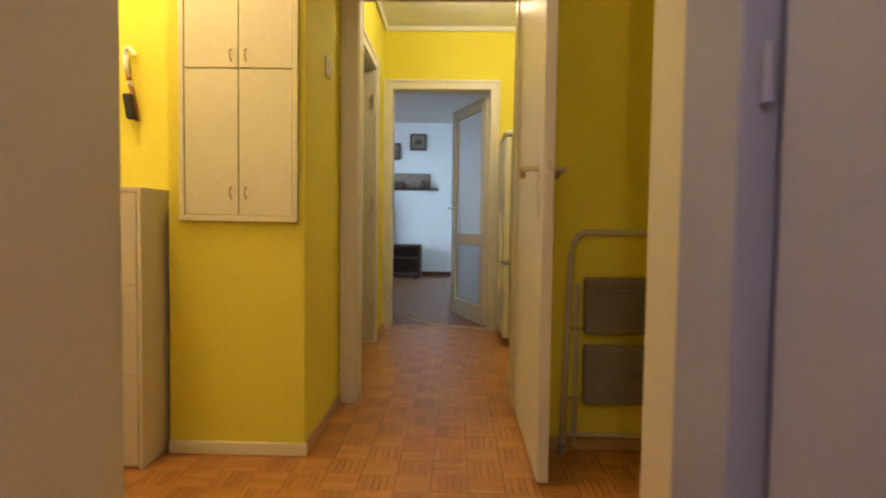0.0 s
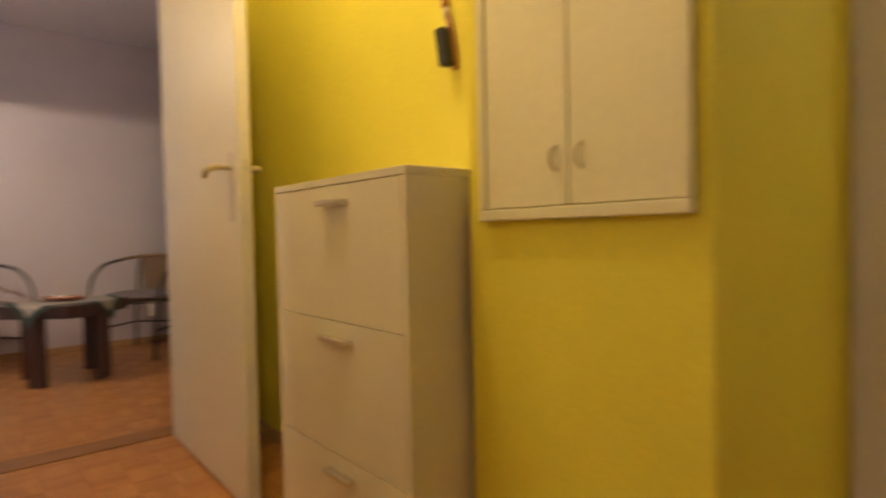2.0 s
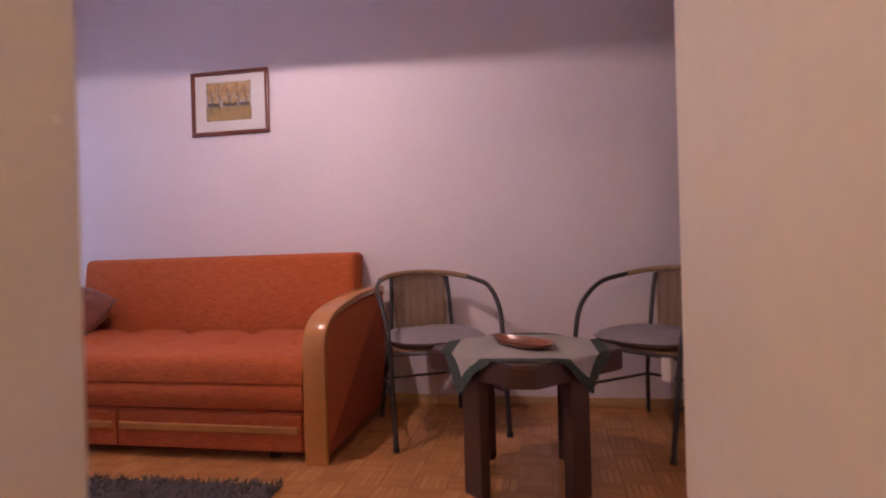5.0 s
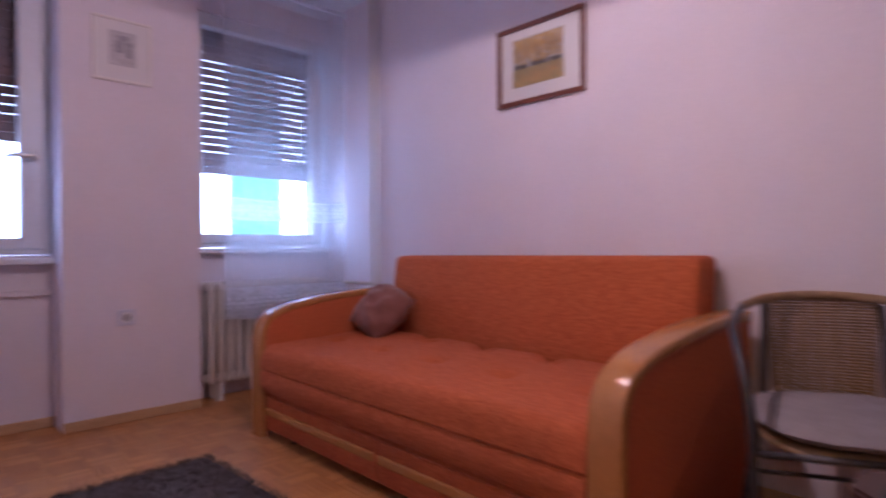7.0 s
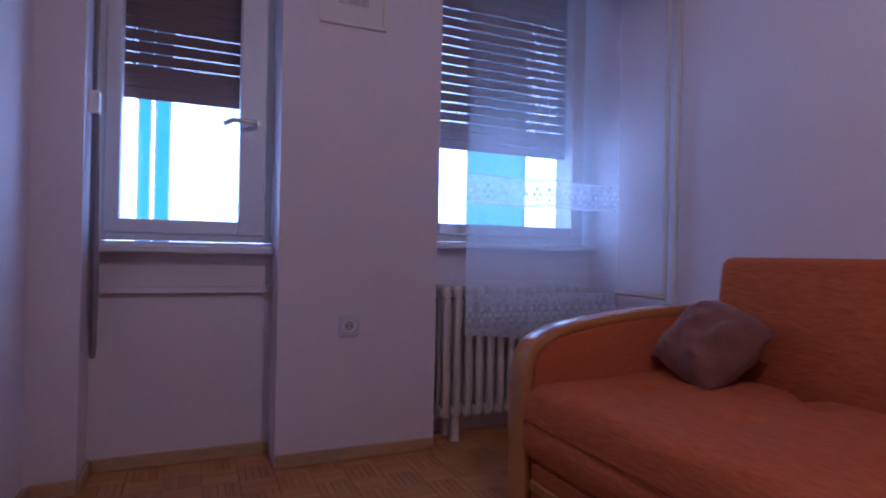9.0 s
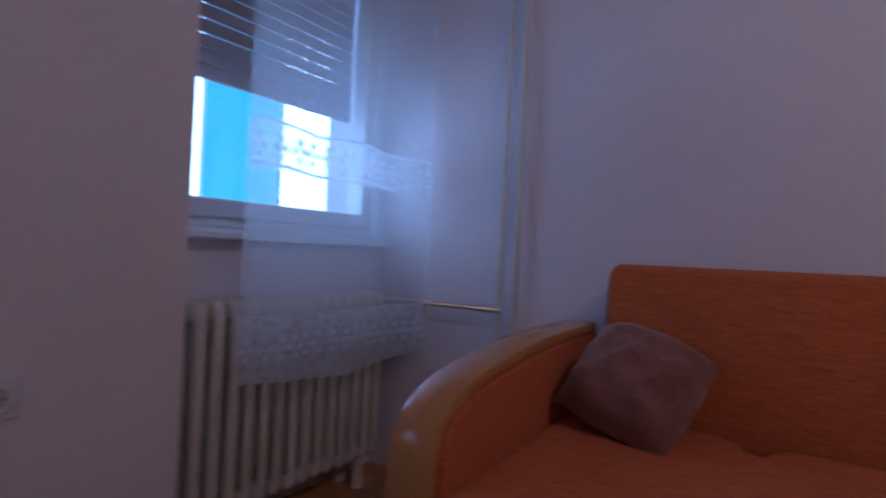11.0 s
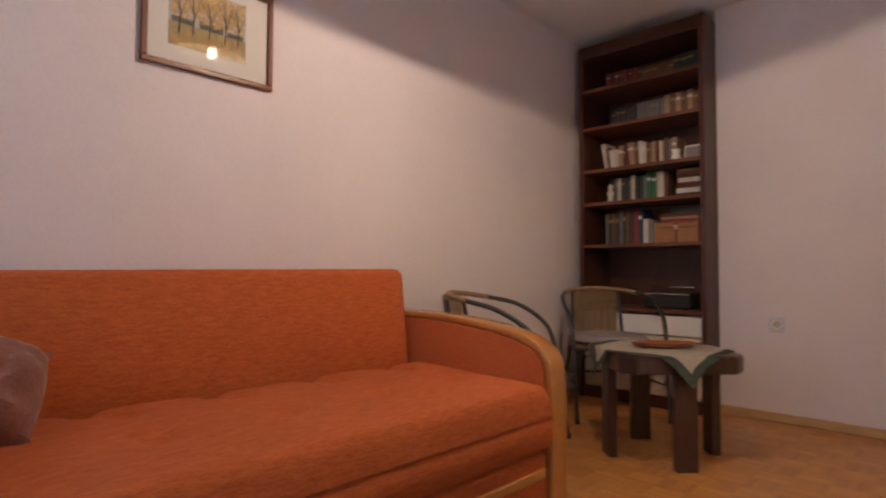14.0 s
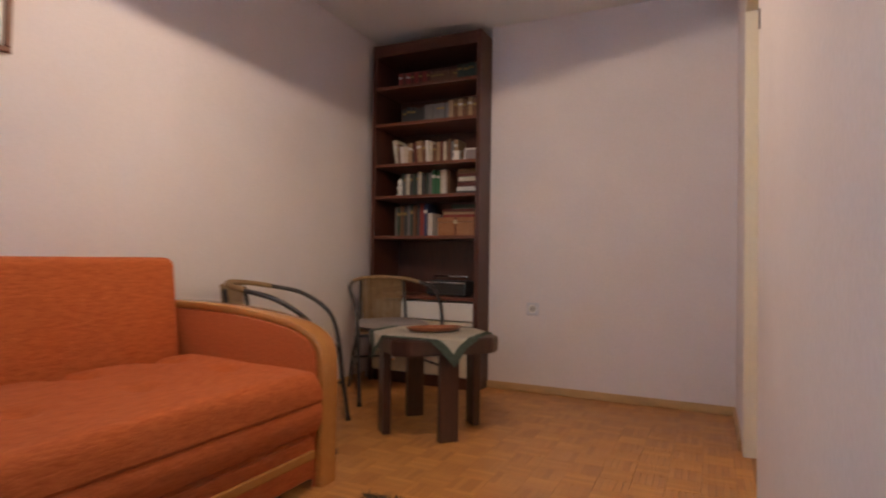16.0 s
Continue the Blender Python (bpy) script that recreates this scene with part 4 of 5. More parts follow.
def cloth_piece(test):
    b = bmesh.new()
    vs = {}
    for i in range(n):
        for j in range(n):
            edge = min(i, j, n - 1 - i, n - 1 - j) < 3
            if edge != test:
                continue
            q = []
            for a, c in ((i, j), (i + 1, j), (i + 1, j + 1), (i, j + 1)):
                if (a, c) not in vs:
                    p = cloth_pt(-1 + 2 * a / n, -1 + 2 * c / n)
                    if test:
                        p.z += 0.002
                        if min(a, c, n - a, n - c) == 0:
                            k = 1 + 0.018 * ((a + c) % 2)
                            p = Vector((p.x * k, p.y * k, p.z - 0.003 * ((a + c) % 2)))
                    vs[a, c] = b.verts.new(p)
                q.append(vs[a, c])
            b.faces.new(q)
    bmesh.ops.solidify(b, geom=list(b.faces), thickness=-0.002)
    return b


tc_ = thing("tablecloth", pose(TX, TY, 0, 0, 0, 47), "white linen cloth with green crochet edge on the table", "tablecloth")
part("linen", cloth_piece(False), M_CLOTH, tc_, smooth=True)
part("crochet_edge", cloth_piece(True), M_CROCHET, tc_, "green crochet lace border", smooth=True)

# leaf-shaped wooden tray
bm = bmesh.new()
rings = []
for k, (sc, z) in enumerate(((0.55, 0.0), (0.85, 0.006), (1.0, 0.024), (0.95, 0.025), (0.80, 0.010), (0.45, 0.006), (0.02, 0.006))):
    ring = []
    for i in range(36):
        a = i * 2 * math.pi / 36
        y = -math.cos(a) * 0.15
        wd = 0.062 * abs(math.sin(a)) ** 0.85 * (1.0 + 0.25 * math.cos(a + math.pi)) * (1 if math.sin(a) >= 0 else -1)
        ring.append(bm.verts.new((wd * sc, y * sc, z)))
    rings.append(ring)
for a, c in zip(rings, rings[1:]):
    for i in range(36):
        bm.faces.new((a[i], a[(i + 1) % 36], c[(i + 1) % 36], c[i]))
bm.faces.new(rings[0][::-1])
bmesh.ops.remove_doubles(bm, verts=bm.verts, dist=1e-5)
bmesh.ops.recalc_face_normals(bm, faces=bm.faces)
single("leaf_tray", bm, M_TRAY, "leaf-shaped reddish wooden bowl on the tablecloth", "bowl", smooth=True, m=pose(TX + 0.02, TY - 0.01, TZ + 0.008, 0, 0, -45))

# ---- bookcase ----
BX0, BX1 = WX + 0.05, -3.344
bc = thing("bookcase", pose(BX0, NY + 0.19, 0), "tall dark mahogany bookcase in a wall niche", "bookcase")
BW = BX1 - BX0
BD = 0.375
part("side_panel", B(0, 0.03, -BD, 0, 0, 2.385, bevel=0.002), M_MAHOG, bc)
part("side_panel", B(BW - 0.03, BW, -BD - 0.008, 0, 0, 2.385, bevel=0.002), M_MAHOG, bc)
part("top_panel", B(0.03, BW - 0.03, -BD, 0, 2.30, 2.385, bevel=0.002), M_MAHOG, bc)
part("back_panel", B(0.03, BW - 0.03, -0.012, -0.002, 0.08, 2.30), M_MAHOG, bc)
part("plinth", B(0.03, BW - 0.03, -BD + 0.02, -0.015, 0.0, 0.075), M_MAHOG, bc)
SHELVES = (0.61, 1.023, 1.306, 1.53, 1.82, 2.083)
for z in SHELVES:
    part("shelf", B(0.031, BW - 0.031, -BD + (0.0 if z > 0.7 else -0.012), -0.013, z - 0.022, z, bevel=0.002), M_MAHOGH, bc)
M_DRAWER = mat("cream_drawer_front", (0.66, 0.58, 0.46), 0.45, 0.05, 4, 0.03, 60)
for z0, z1, k in ((0.455, 0.572, 1), (0.27, 0.445, 0), (0.085, 0.26, 0)):
    d = part("drawer", B(0.036, BW - 0.035, -BD - 0.003, -BD + 0.3, z0, z1, bevel=0.003), M_FRIDGE if k else M_DRAWER, bc, "white drawer front" if k else "cream drawer front")
    if not k:
        for x in (0.22, 0.60):
            part("knob", lathe(bmesh.new(), [(0, 0), (0.012, 0), (0.010, 0.012), (0.018, 0.02), (0.016, 0.028), (0, 0.03)], 14), M_CHROME, d, m=Matrix.Translation((x, -BD - 0.003, (z0 + z1) / 2)) @ Matrix.Rotation(radians(90), 4, 'X'))

random.seed(7)
BOOKC = {k: mat("book_cover_" + k, c, 0.6, 0.12, 20, 0.05, 90) for k, c in dict(
    red=(0.26, 0.035, 0.03), darkred=(0.12, 0.025, 0.02), brown=(0.16, 0.075, 0.04), tan=(0.36, 0.23, 0.13), green=(0.035, 0.16, 0.075),
    darkgreen=(0.03, 0.055, 0.045), blue=(0.035, 0.05, 0.13), grey=(0.16, 0.15, 0.15), darkgrey=(0.05, 0.05, 0.055), cream=(0.58, 0.52, 0.42), white=(0.66, 0.63, 0.60), black=(0.025, 0.025, 0.03)).items()}
M_PAGES = mat("book_pages", (0.62, 0.55, 0.43), 0.85, 0.1, 60, 0.2, 300)
M_GILT = mat("gilt_band", (0.34, 0.23, 0.09), 0.45, 0.1, 40, 0.0, metal=0.5)


def book(x, z, w, hgt, dep, cover, lean=0.0, flat=False, band=False, group="books on the shelves"):
    names = dict(cream="cream", white="white", red="red", darkred="dark red", brown="brown", tan="tan", green="green", darkgreen="dark green", blue="dark blue", grey="grey", darkgrey="dark grey", black="black")
    b = thing("book", Matrix.Identity(4), names[cover] + (" book lying flat on a bookcase shelf" if flat else " book standing on a bookcase shelf"), "book", group)
    t = 0.0022
    cv = bmesh.new()
    box(cv, 0, t, 0, dep, 0, hgt)
    box(cv, w - t, w, 0, dep, 0, hgt)
    sp = bmesh.new()
    box(sp, 0.0003, w - 0.0003, -0.004, 0.001, 0, hgt, bevel=min(0.003, w * 0.2), seg=1)
    part("cover", cv, BOOKC[cover], b)
    part("spine", sp, BOOKC[cover], b)
    part("pages", B(t + 0.0002, w - t - 0.0002, 0.0015, dep - 0.004, 0.003, hgt - 0.003), M_PAGES, b)
    if band:
        part("spine_label", B(0.002, w - 0.002, -0.0052, -0.0042, hgt * 0.70, hgt * 0.80), M_GILT if cover in ("darkgreen", "brown", "darkred", "darkgrey", "grey") else BOOKC["white"], b)
    y = NY + 0.19 - BD + 0.145 + random.uniform(0, 0.015)
    if flat:
        b.matrix_basis = pose(BX0 + x, y, z, 0, 90, 0) @ Matrix.Translation((-w, 0, 0))
    else:
        b.matrix_basis = pose(BX0 + x, y, z + (math.sin(radians(abs(lean))) * w if lean > 0 else 0), 0, lean, 0)
    return b


def run(z, x, specs):
    for item in specs:
        cover, w, hg, dep = item[:4]
        lean = item[4] if len(item) > 4 else 0.0
        if x + w > BW - 0.04:
            break
        book(x, z, w, hg, dep, cover, lean, band=random.random() < 0.5)
        x += w * 1.03 + (hg * math.sin(radians(lean)) * 0.30 if lean else 0.0008)
    return x


R_ = random.uniform
# top shelf: boxed sets
run(SHELVES[5], 0.13, [("darkred" if i % 2 else "red", 0.030, 0.13, 0.16) for i in range(8)] + [("brown", 0.034, 0.115, 0.16) for i in range(6)] + [("darkgreen", 0.04, R_(0.14, 0.15), 0.17) for i in range(5)])
run(SHELVES[4], 0.16, [("darkgrey", 0.035, R_(0.12, 0.15), 0.16) for i in range(5)] + [("grey", 0.03, 0.15, 0.16) for i in range(6)] + [(("tan", "brown")[i % 2], 0.034, R_(0.15, 0.17), 0.16) for i in range(6)])
run(SHELVES[3], 0.11, [("cream", 0.035, 0.20, 0.14, -9), ("brown", 0.02, 0.17, 0.14, -6), ("white", 0.04, 0.15, 0.14, -6), ("cream", 0.03, 0.15, 0.14, -5), ("tan", 0.03, 0.17, 0.14, 0), ("black", 0.022, 0.16, 0.14), ("darkred", 0.03, 0.17, 0.14, -5), ("tan", 0.04, 0.18, 0.14, -5), ("brown", 0.035, 0.17, 0.14, -4), ("white", 0.025, 0.18, 0.14, -4), ("cream", 0.02, 0.17, 0.14), ("brown", 0.03, 0.15, 0.14), ("tan", 0.03, 0.165, 0.14), ("darkred", 0.025, 0.17, 0.14), ("cream", 0.022, 0.16, 0.14), ("brown", 0.03, 0.18, 0.14), ("grey", 0.025, 0.165, 0.14), ("tan", 0.028, 0.17, 0.14)])
run(SHELVES[2], 0.16, [(("darkgreen", "grey", "cream", "darkgrey")[i % 4], R_(0.022, 0.03), R_(0.17, 0.185), 0.14) for i in range(10)] + [("green", 0.03, 0.19, 0.14), ("green", 0.03, 0.185, 0.14), ("cream", 0.02, 0.19, 0.14), ("white", 0.026, 0.19, 0.14), ("brown", 0.02, 0.19, 0.14)])
for i, cvr in enumerate(("black", "white", "darkred", "cream")):
    book(0.595 + 0.006 * i, SHELVES[2] + i * 0.033, 0.031, 0.17, 0.16, cvr, flat=True)
for i, cvr in enumerate(("darkred", "brown", "tan")):
    book(0.61, SHELVES[2] + 0.133 + i * 0.018, 0.017, 0.14, 0.14, cvr, flat=True)
run(SHELVES[1], 0.11, [(("grey", "darkgreen", "brown", "darkgrey")[i % 4], 0.0245, R_(0.215, 0.235), 0.15) for i in range(8)] + [("red", 0.034, 0.24, 0.15), ("blue", 0.028, 0.235, 0.15), ("white", 0.036, 0.165, 0.15)])
wb = thing("wooden_box", pose(BX0 + 0.60, NY + 0.045, SHELVES[1]), "small light brown wooden box on a shelf", "box")
part("body", B(-0.14, 0.14, -0.08, 0.08, 0.0, 0.10, bevel=0.004), M_BOX, wb)
part("lid", B(-0.142, 0.142, -0.082, 0.082, 0.102, 0.134, bevel=0.004), M_BOX, wb)
part("divider", B(-0.006, 0.006, -0.0845, -0.081, 0.0, 0.132), M_MAHOGH, wb)
part("clasp", B(-0.012, 0.012, -0.088, -0.081, 0.09, 0.114, bevel=0.001), M_BRASS, wb)
for i, cvr in enumerate(("red", "tan", "darkred")):
    book(0.50, SHELVES[1] + 0.135 + i * 0.019, 0.018, 0.24, 0.15, cvr, flat=True)
book(0.57, SHELVES[1] + 0.193, 0.03, 0.18, 0.15, "darkgreen", flat=True)
fg = single("figurine", lathe(bmesh.new(), [(0, 0), (0.035, 0), (0.036, 0.012), (0.015, 0.03), (0.02, 0.055), (0.026, 0.075), (0.014, 0.095), (0.019, 0.115), (0.012, 0.135), (0, 0.14)], 18), M_PLASTIC, "small white porcelain figurine on the shelf", "figurine", smooth=True, m=pose(BX0 + 0.15, NY - 0.03, SHELVES[2]))
cp = single("small_vase", lathe(bmesh.new(), [(0, 0), (0.025, 0), (0.030, 0.03), (0.022, 0.055), (0.030, 0.08), (0.027, 0.08), (0.018, 0.055), (0.024, 0.03), (0.0, 0.01)], 20), M_PLASTIC, "small white cup on a bookcase shelf", "cup", smooth=True, m=pose(BX0 + 0.62, NY - 0.07, SHELVES[3]))
pf = thing("photo_frame", pose(BX0 + 0.72, NY - 0.06, SHELVES[3], -8), "small white card leaning on the books", "photo frame")
part("frame", B(-0.055, 0.055, -0.006, 0.004, 0.0, 0.10, bevel=0.002), M_FRIDGE, pf)
part("photo", B(-0.044, 0.044, -0.0085, -0.0065, 0.012, 0.088), M_CUSH, pf)
rd = thing("radio", pose(BX0 + 0.56, NY - 0.01, SHELVES[0]), "black and silver radio on the lower shelf", "radio")
part("body", B(-0.15, 0.15, -0.09, 0.07, 0.005, 0.105, bevel=0.012), M_BLACK, rd)
part("front_trim", B(-0.14, 0.14, -0.098, -0.091, 0.085, 0.097, bevel=0.002), M_CHROME, rd)
part("carry_handle", tube(bmesh.new(), [(-0.13, 0, 0.10), (-0.13, 0, 0.135), (0.13, 0, 0.135), (0.13, 0, 0.10)], 0.007), M_CHROME, rd, "silver carry handle")
for x in (-0.11, 0.11):
    part("foot", B(x - 0.02, x + 0.02, -0.07, 0.05, 0, 0.006), M_BLACK, rd)

# ---- windows ----


def window(name, x0, x1, z0, z1, blind_z, slat_mat, label, handle_x, wide, stile):
    w = thing(name, pose(0, 0, 0), label, "window", kind="structure")
    y0, y1 = WY - 0.06, WY + 0.005
    f, s = 0.035, 0.055
    for a in ((x0, x0 + f, z0, z1), (x1 - f, x1, z0, z1), (x0 + f, x1 - f, z0, z0 + f), (x0 + f, x1 - f, z1 - f, z1)):
        part("window_frame", B(a[0], a[1], y0, y1, a[2], a[3], bevel=0.004), M_PVC, w)
    a0, a1, c0, c1 = x0 + f - 0.006, x1 - f + 0.006, z0 + f - 0.006, z1 - f + 0.006
    part("sash_stile", B(a0, a0 + stile, y0 + 0.01, y1 + 0.016, c0, c1, bevel=0.006), M_PVC, w)
    part("sash_stile", B(a1 - s, a1, y0 + 0.01, y1 + 0.016, c0, c1, bevel=0.006), M_PVC, w)
    part("sash_rail", B(a0 + stile, a1 - s, y0 + 0.01, y1 + 0.016, c0, c0 + s, bevel=0.006), M_PVC, w)
    part("sash_rail", B(a0 + stile, a1 - s, y0 + 0.01, y1 + 0.016, c1 - s, c1, bevel=0.006), M_PVC, w)
    yg = y0 + 0.038
    g = part("pane", sheet((a1 - s, yg, c0 + s), (a0 + stile, yg, c0 + s), (a0 + stile, yg, c1 - s), (a1 - s, yg, c1 - s)), M_GLASS, w, "clear window glass")
    g.visible_shadow = False
    h = part("handle", lever(bmesh.new(), WY + 0.021, 1, 0, 0, 1), M_METAL, w, "metal window handle", m=Matrix.Translation((handle_x, 0, blind_z - 0.09)))
    # roller shutter slats, light slipping between them
    k = int((z1 - blind_z) / 0.047) + 1
    for i in range(k):
        z = blind_z + i * 0.047
        gap = (0.0032 if wide else 0.0024) if 1 < i < k - 6 and (wide or i < 6) else 0.0008
        bm = bmesh.new()
        box(bm, x0 + 0.02, x1 - 0.02, y0 - 0.075, y0 - 0.062, z, z + 0.047 - gap, bevel=0.004)
        part("shutter_slat", bm, slat_mat, w)
    return w


window("window_1", -2.625, -1.99, 0.86, 2.30, 1.43, M_BLIND, "small white window with a brown shutter half down", -2.555, False, 0.103)
window("window_2", -4.20, -3.29, 0.89, 2.30, 1.35, M_BLIND2, "white window with a half closed grey shutter", -3.325, True, 0.055)
structure("window_sill_1", B(-2.628, -1.987, WY + 0.022, WY + 0.105, 0.815, 0.845, bevel=0.006), M_PVC, "painted window sill of the small window", "window sill")
structure("window_sill_2", B(-4.226, -3.289, WY + 0.022, WY + 0.085, 0.855, 0.88, bevel=0.006), M_PVC, "painted window sill above the radiator", "window sill")

# shutter strap beside the small window
sp = thing("shutter_strap", pose(-2.015, WY + 0.13, 0), "grey shutter pull strap hanging in a loop", "strap")
part("strap", tube(bmesh.new(), curve_pts([(0.01, -0.02, 2.1), (0.012, -0.01, 1.6), (0.012, 0.0, 1.1), (0.012, 0.0, 0.62), (0.0, 0.02, 0.45), (-0.008, 0.035, 0.62), (-0.004, 0.03, 1.0), (0.006, 0.0, 1.32)], 8), 0.009, 6), M_CUSH, sp)
part("bracket", B(-0.005, 0.03, -0.03, 0.02, 1.30, 1.38, bevel=0.004), M_PLASTIC, sp)

# ---- curtain, radiator, pipes ----
cu = thing("net_curtain", pose(0, 0, 0), "sheer white net curtain with lace bands", "curtain")


def curtain(x0, x1, z0, z1, material, name, off=0.0, wav=0.011):
    b = bmesh.new()
    nn = 90
    zz = [z0 + (z1 - z0) * k / 12 for k in range(13)]
    rows = []
    for z in zz:
        row = []
        for i in range(nn + 1):
            x = x0 + (x1 - x0) * i / nn
            a = (x * 21 + 0.8 * math.sin(x * 7))
            row.append(b.verts.new((x, -0.385 + off + wav * math.sin(a) * (0.6 + 0.4 * (2.4 - z) / 2), z + (0.012 * math.sin(x * 9 + 1) if z == z0 and name == "lace_hem" else 0))))
        rows.append(row)
    for a, c in zip(rows, rows[1:]):
        for i in range(nn):
            f = b.faces.new((a[i], a[i + 1], c[i + 1], c[i]))
            f.smooth = True
    return part(name, b, material, cu)


CX0, CX1 = -4.20, -3.40
curtain(CX0, CX1, 1.172, 2.40, M_SHEER, "net")
curtain(CX0, CX1, 1.045, 1.172, M_LACE, "lace_band")
curtain(CX0, CX1, 0.66, 1.045, M_SHEER, "net")
curtain(CX0, CX1, 0.47, 0.66, M_LACE, "lace_hem")
bm = bmesh.new()
for zc, step in ((1.105, 0.062), (0.57, 0.05)):
    x = CX0 + 0.03
    while x < CX1:
        y = -0.385 + 0.011 * math.sin(x * 21 + 0.8 * math.sin(x * 7)) * (0.6 + 0.4 * (2.4 - zc) / 2) + 0.007
        for dx, dz, r in ((0, 0.024, 0.011), (-0.015, 0.0, 0.010), (0.015, 0.0, 0.010), (0, -0.024, 0.009)):
            c = bmesh.ops.create_circle(bm, cap_ends=True, segments=8, radius=r, matrix=Matrix.Translation((x + dx, y, zc + dz)) @ Matrix.Rotation(radians(90), 4, 'X'))
        x += step
tagged(part("lace_pattern", bm, M_MOTIF, cu), kind="stuff")
for zc in (1.052, 1.166):
    bm = bmesh.new()
    rows = []
    for i in range(161):
        x = CX0 + 0.01 + (CX1 - CX0 - 0.02) * i / 160
        y = -0.385 + 0.011 * math.sin(x * 21 + 0.8 * math.sin(x * 7)) * (0.6 + 0.4 * (2.4 - zc) / 2) + 0.006
        z = zc + 0.006 * math.sin(x * 16) + 0.003 * abs(math.sin(x * 90))
        rows.append((bm.verts.new((x, y, z - 0.004)), bm.verts.new((x, y, z + 0.004))))
    for a, c in zip(rows, rows[1:]):
        bm.faces.new((a[0], c[0], c[1], a[1]))
    part("lace_border", bm, M_MOTIF, cu, "wavy stitched lace border")
part("rail", B(CX0 - 0.02, CX1 + 0.09, -0.40, -0.37, 2.40, 2.425, bevel=0.004), M_PVC, cu, "white curtain rail")

ra = thing("radiator", pose(-3.33, -0.56, 0), "cream ribbed cast iron radiator under the window", "radiator")
rad_tube = mesh_of("tube", B(-0.016, 0.016, -0.020, 0.020, 0.13, 0.66, bevel=0.013, seg=3), M_RAD, True)
for i in range(14):
    x = -0.03 - i * 0.055
    col = part("column", B(x - 0.024, x + 0.024, -0.07, 0.07, 0.63, 0.69, bevel=0.02, seg=3), M_RAD, ra, smooth=True)
    part("foot_header", B(x - 0.024, x + 0.024, -0.07, 0.07, 0.10, 0.155, bevel=0.02, seg=3), M_RAD, col, smooth=True)
    for dy in (-0.055, 0.0, 0.055):
        tb_ = new("tube", rad_tube)
        tb_.parent = col
        tb_.location = (x, dy, 0)
for x in (-0.085, -0.69):
    for y in (-0.045, 0.045):
        part("foot", cyl(bmesh.new(), (x, y, 0.0), (x, y, 0.11), 0.022, 0.016), M_RAD, ra)
part("valve", cyl(bmesh.new(), (-0.80, 0.02, 0.66), (-0.755, 0.02, 0.66), 0.024), M_SOCKET, ra, "grey valve head")
part("connector", tube(bmesh.new(), [(-0.795, 0.02, 0.66), (-0.855, 0.04, 0.66), (-0.855, 0.50, 0.66)], 0.009), M_METAL, ra)
for y, nm in ((-0.075, "flow"), (-0.018, "return")):
    single("heating_pipe", tube(bmesh.new(), [(WX + 0.035, y, 0.0), (WX + 0.035, y, CZ)], 0.011, 12), M_PIPE, "slim painted heating pipe on the wall", "pipe", smooth=True, group="heating pipes")

# ---- pictures and sockets ----
pc = thing("framed_picture", pose(WX, 1.187, 1.56), "framed print of autumn trees behind glass", "picture")
PW, PH = 0.495, 0.378
for a in ((-PW / 2, PW / 2, 0, 0.022), (-PW / 2, PW / 2, PH - 0.022, PH)):
    part("frame", B(0.002, 0.022, a[0], a[1], a[2], a[3], bevel=0.005), M_MAHOGH, pc)
for a in ((-PW / 2, -PW / 2 + 0.022), (PW / 2 - 0.022, PW / 2)):
    part("frame", B(0.0022, 0.0215, a[0], a[1], 0.022, PH - 0.022, bevel=0.005), M_MAHOGH, pc)
M_MATB = mat("white_mount_board", (0.72, 0.70, 0.68), 0.7, 0.03, 10, 0.02)
part("mount", B(0.003, 0.007, -PW / 2 + 0.02, PW / 2 - 0.02, 0.02, PH - 0.02), M_MATB, pc)
M_PR = {k: mat("print_" + k, c, 0.6, 0.35, 30, 0.0, 120) for k, c in dict(sky=(0.46, 0.46, 0.45), gold=(0.52, 0.33, 0.11), dark=(0.09, 0.085, 0.08), grass=(0.36, 0.29, 0.13), trunk=(0.13, 0.10, 0.09), fallen=(0.50, 0.29, 0.09)).items()}
y0, y1, z0, z1 = -0.155, 0.135, 0.085, 0.315
part("print_sky", B(0.0072, 0.008, y0, y1, z0, z1), M_PR["sky"], pc)
part("print_grass", B(0.0081, 0.0085, y0, y1, z0, z0 + 0.085), M_PR["grass"], pc)
for ya, yb, hz in ((y0 + 0.01, y0 + 0.09, 0.022), (y0 + 0.11, y0 + 0.20, 0.028), (y0 + 0.215, y1 - 0.01, 0.018)):
    part("print_house", B(0.0086, 0.0088, ya, yb, z0 + 0.085, z0 + 0.085 + hz), M_PR["dark"], pc)
random.seed(11)
bm = bmesh.new()
for i in range(620):
    y, z = random.uniform(y0 + 0.008, y1 - 0.008), z0 + 0.100 + random.random() ** 0.7 * 0.122
    r = random.uniform(0.003, 0.007)
    bmesh.ops.create_circle(bm, cap_ends=True, segments=6, radius=r, matrix=Matrix.Translation((0.0089 + 0.0008 * random.random(), y, z)) @ Matrix.Rotation(radians(90), 4, 'Y'))
part("print_leaves", bm, M_PR["gold"], pc)
bm = bmesh.new()
for i in range(220):
    y, z = random.uniform(y0 + 0.008, y1 - 0.008), z0 + random.uniform(0.006, 0.07)
    bmesh.ops.create_circle(bm, cap_ends=True, segments=6, radius=random.uniform(0.002, 0.006), matrix=Matrix.Translation((0.0089 + 0.0008 * random.random(), y, z)) @ Matrix.Rotation(radians(90), 4, 'Y'))
part("print_fallen_leaves", bm, M_PR["fallen"], pc)
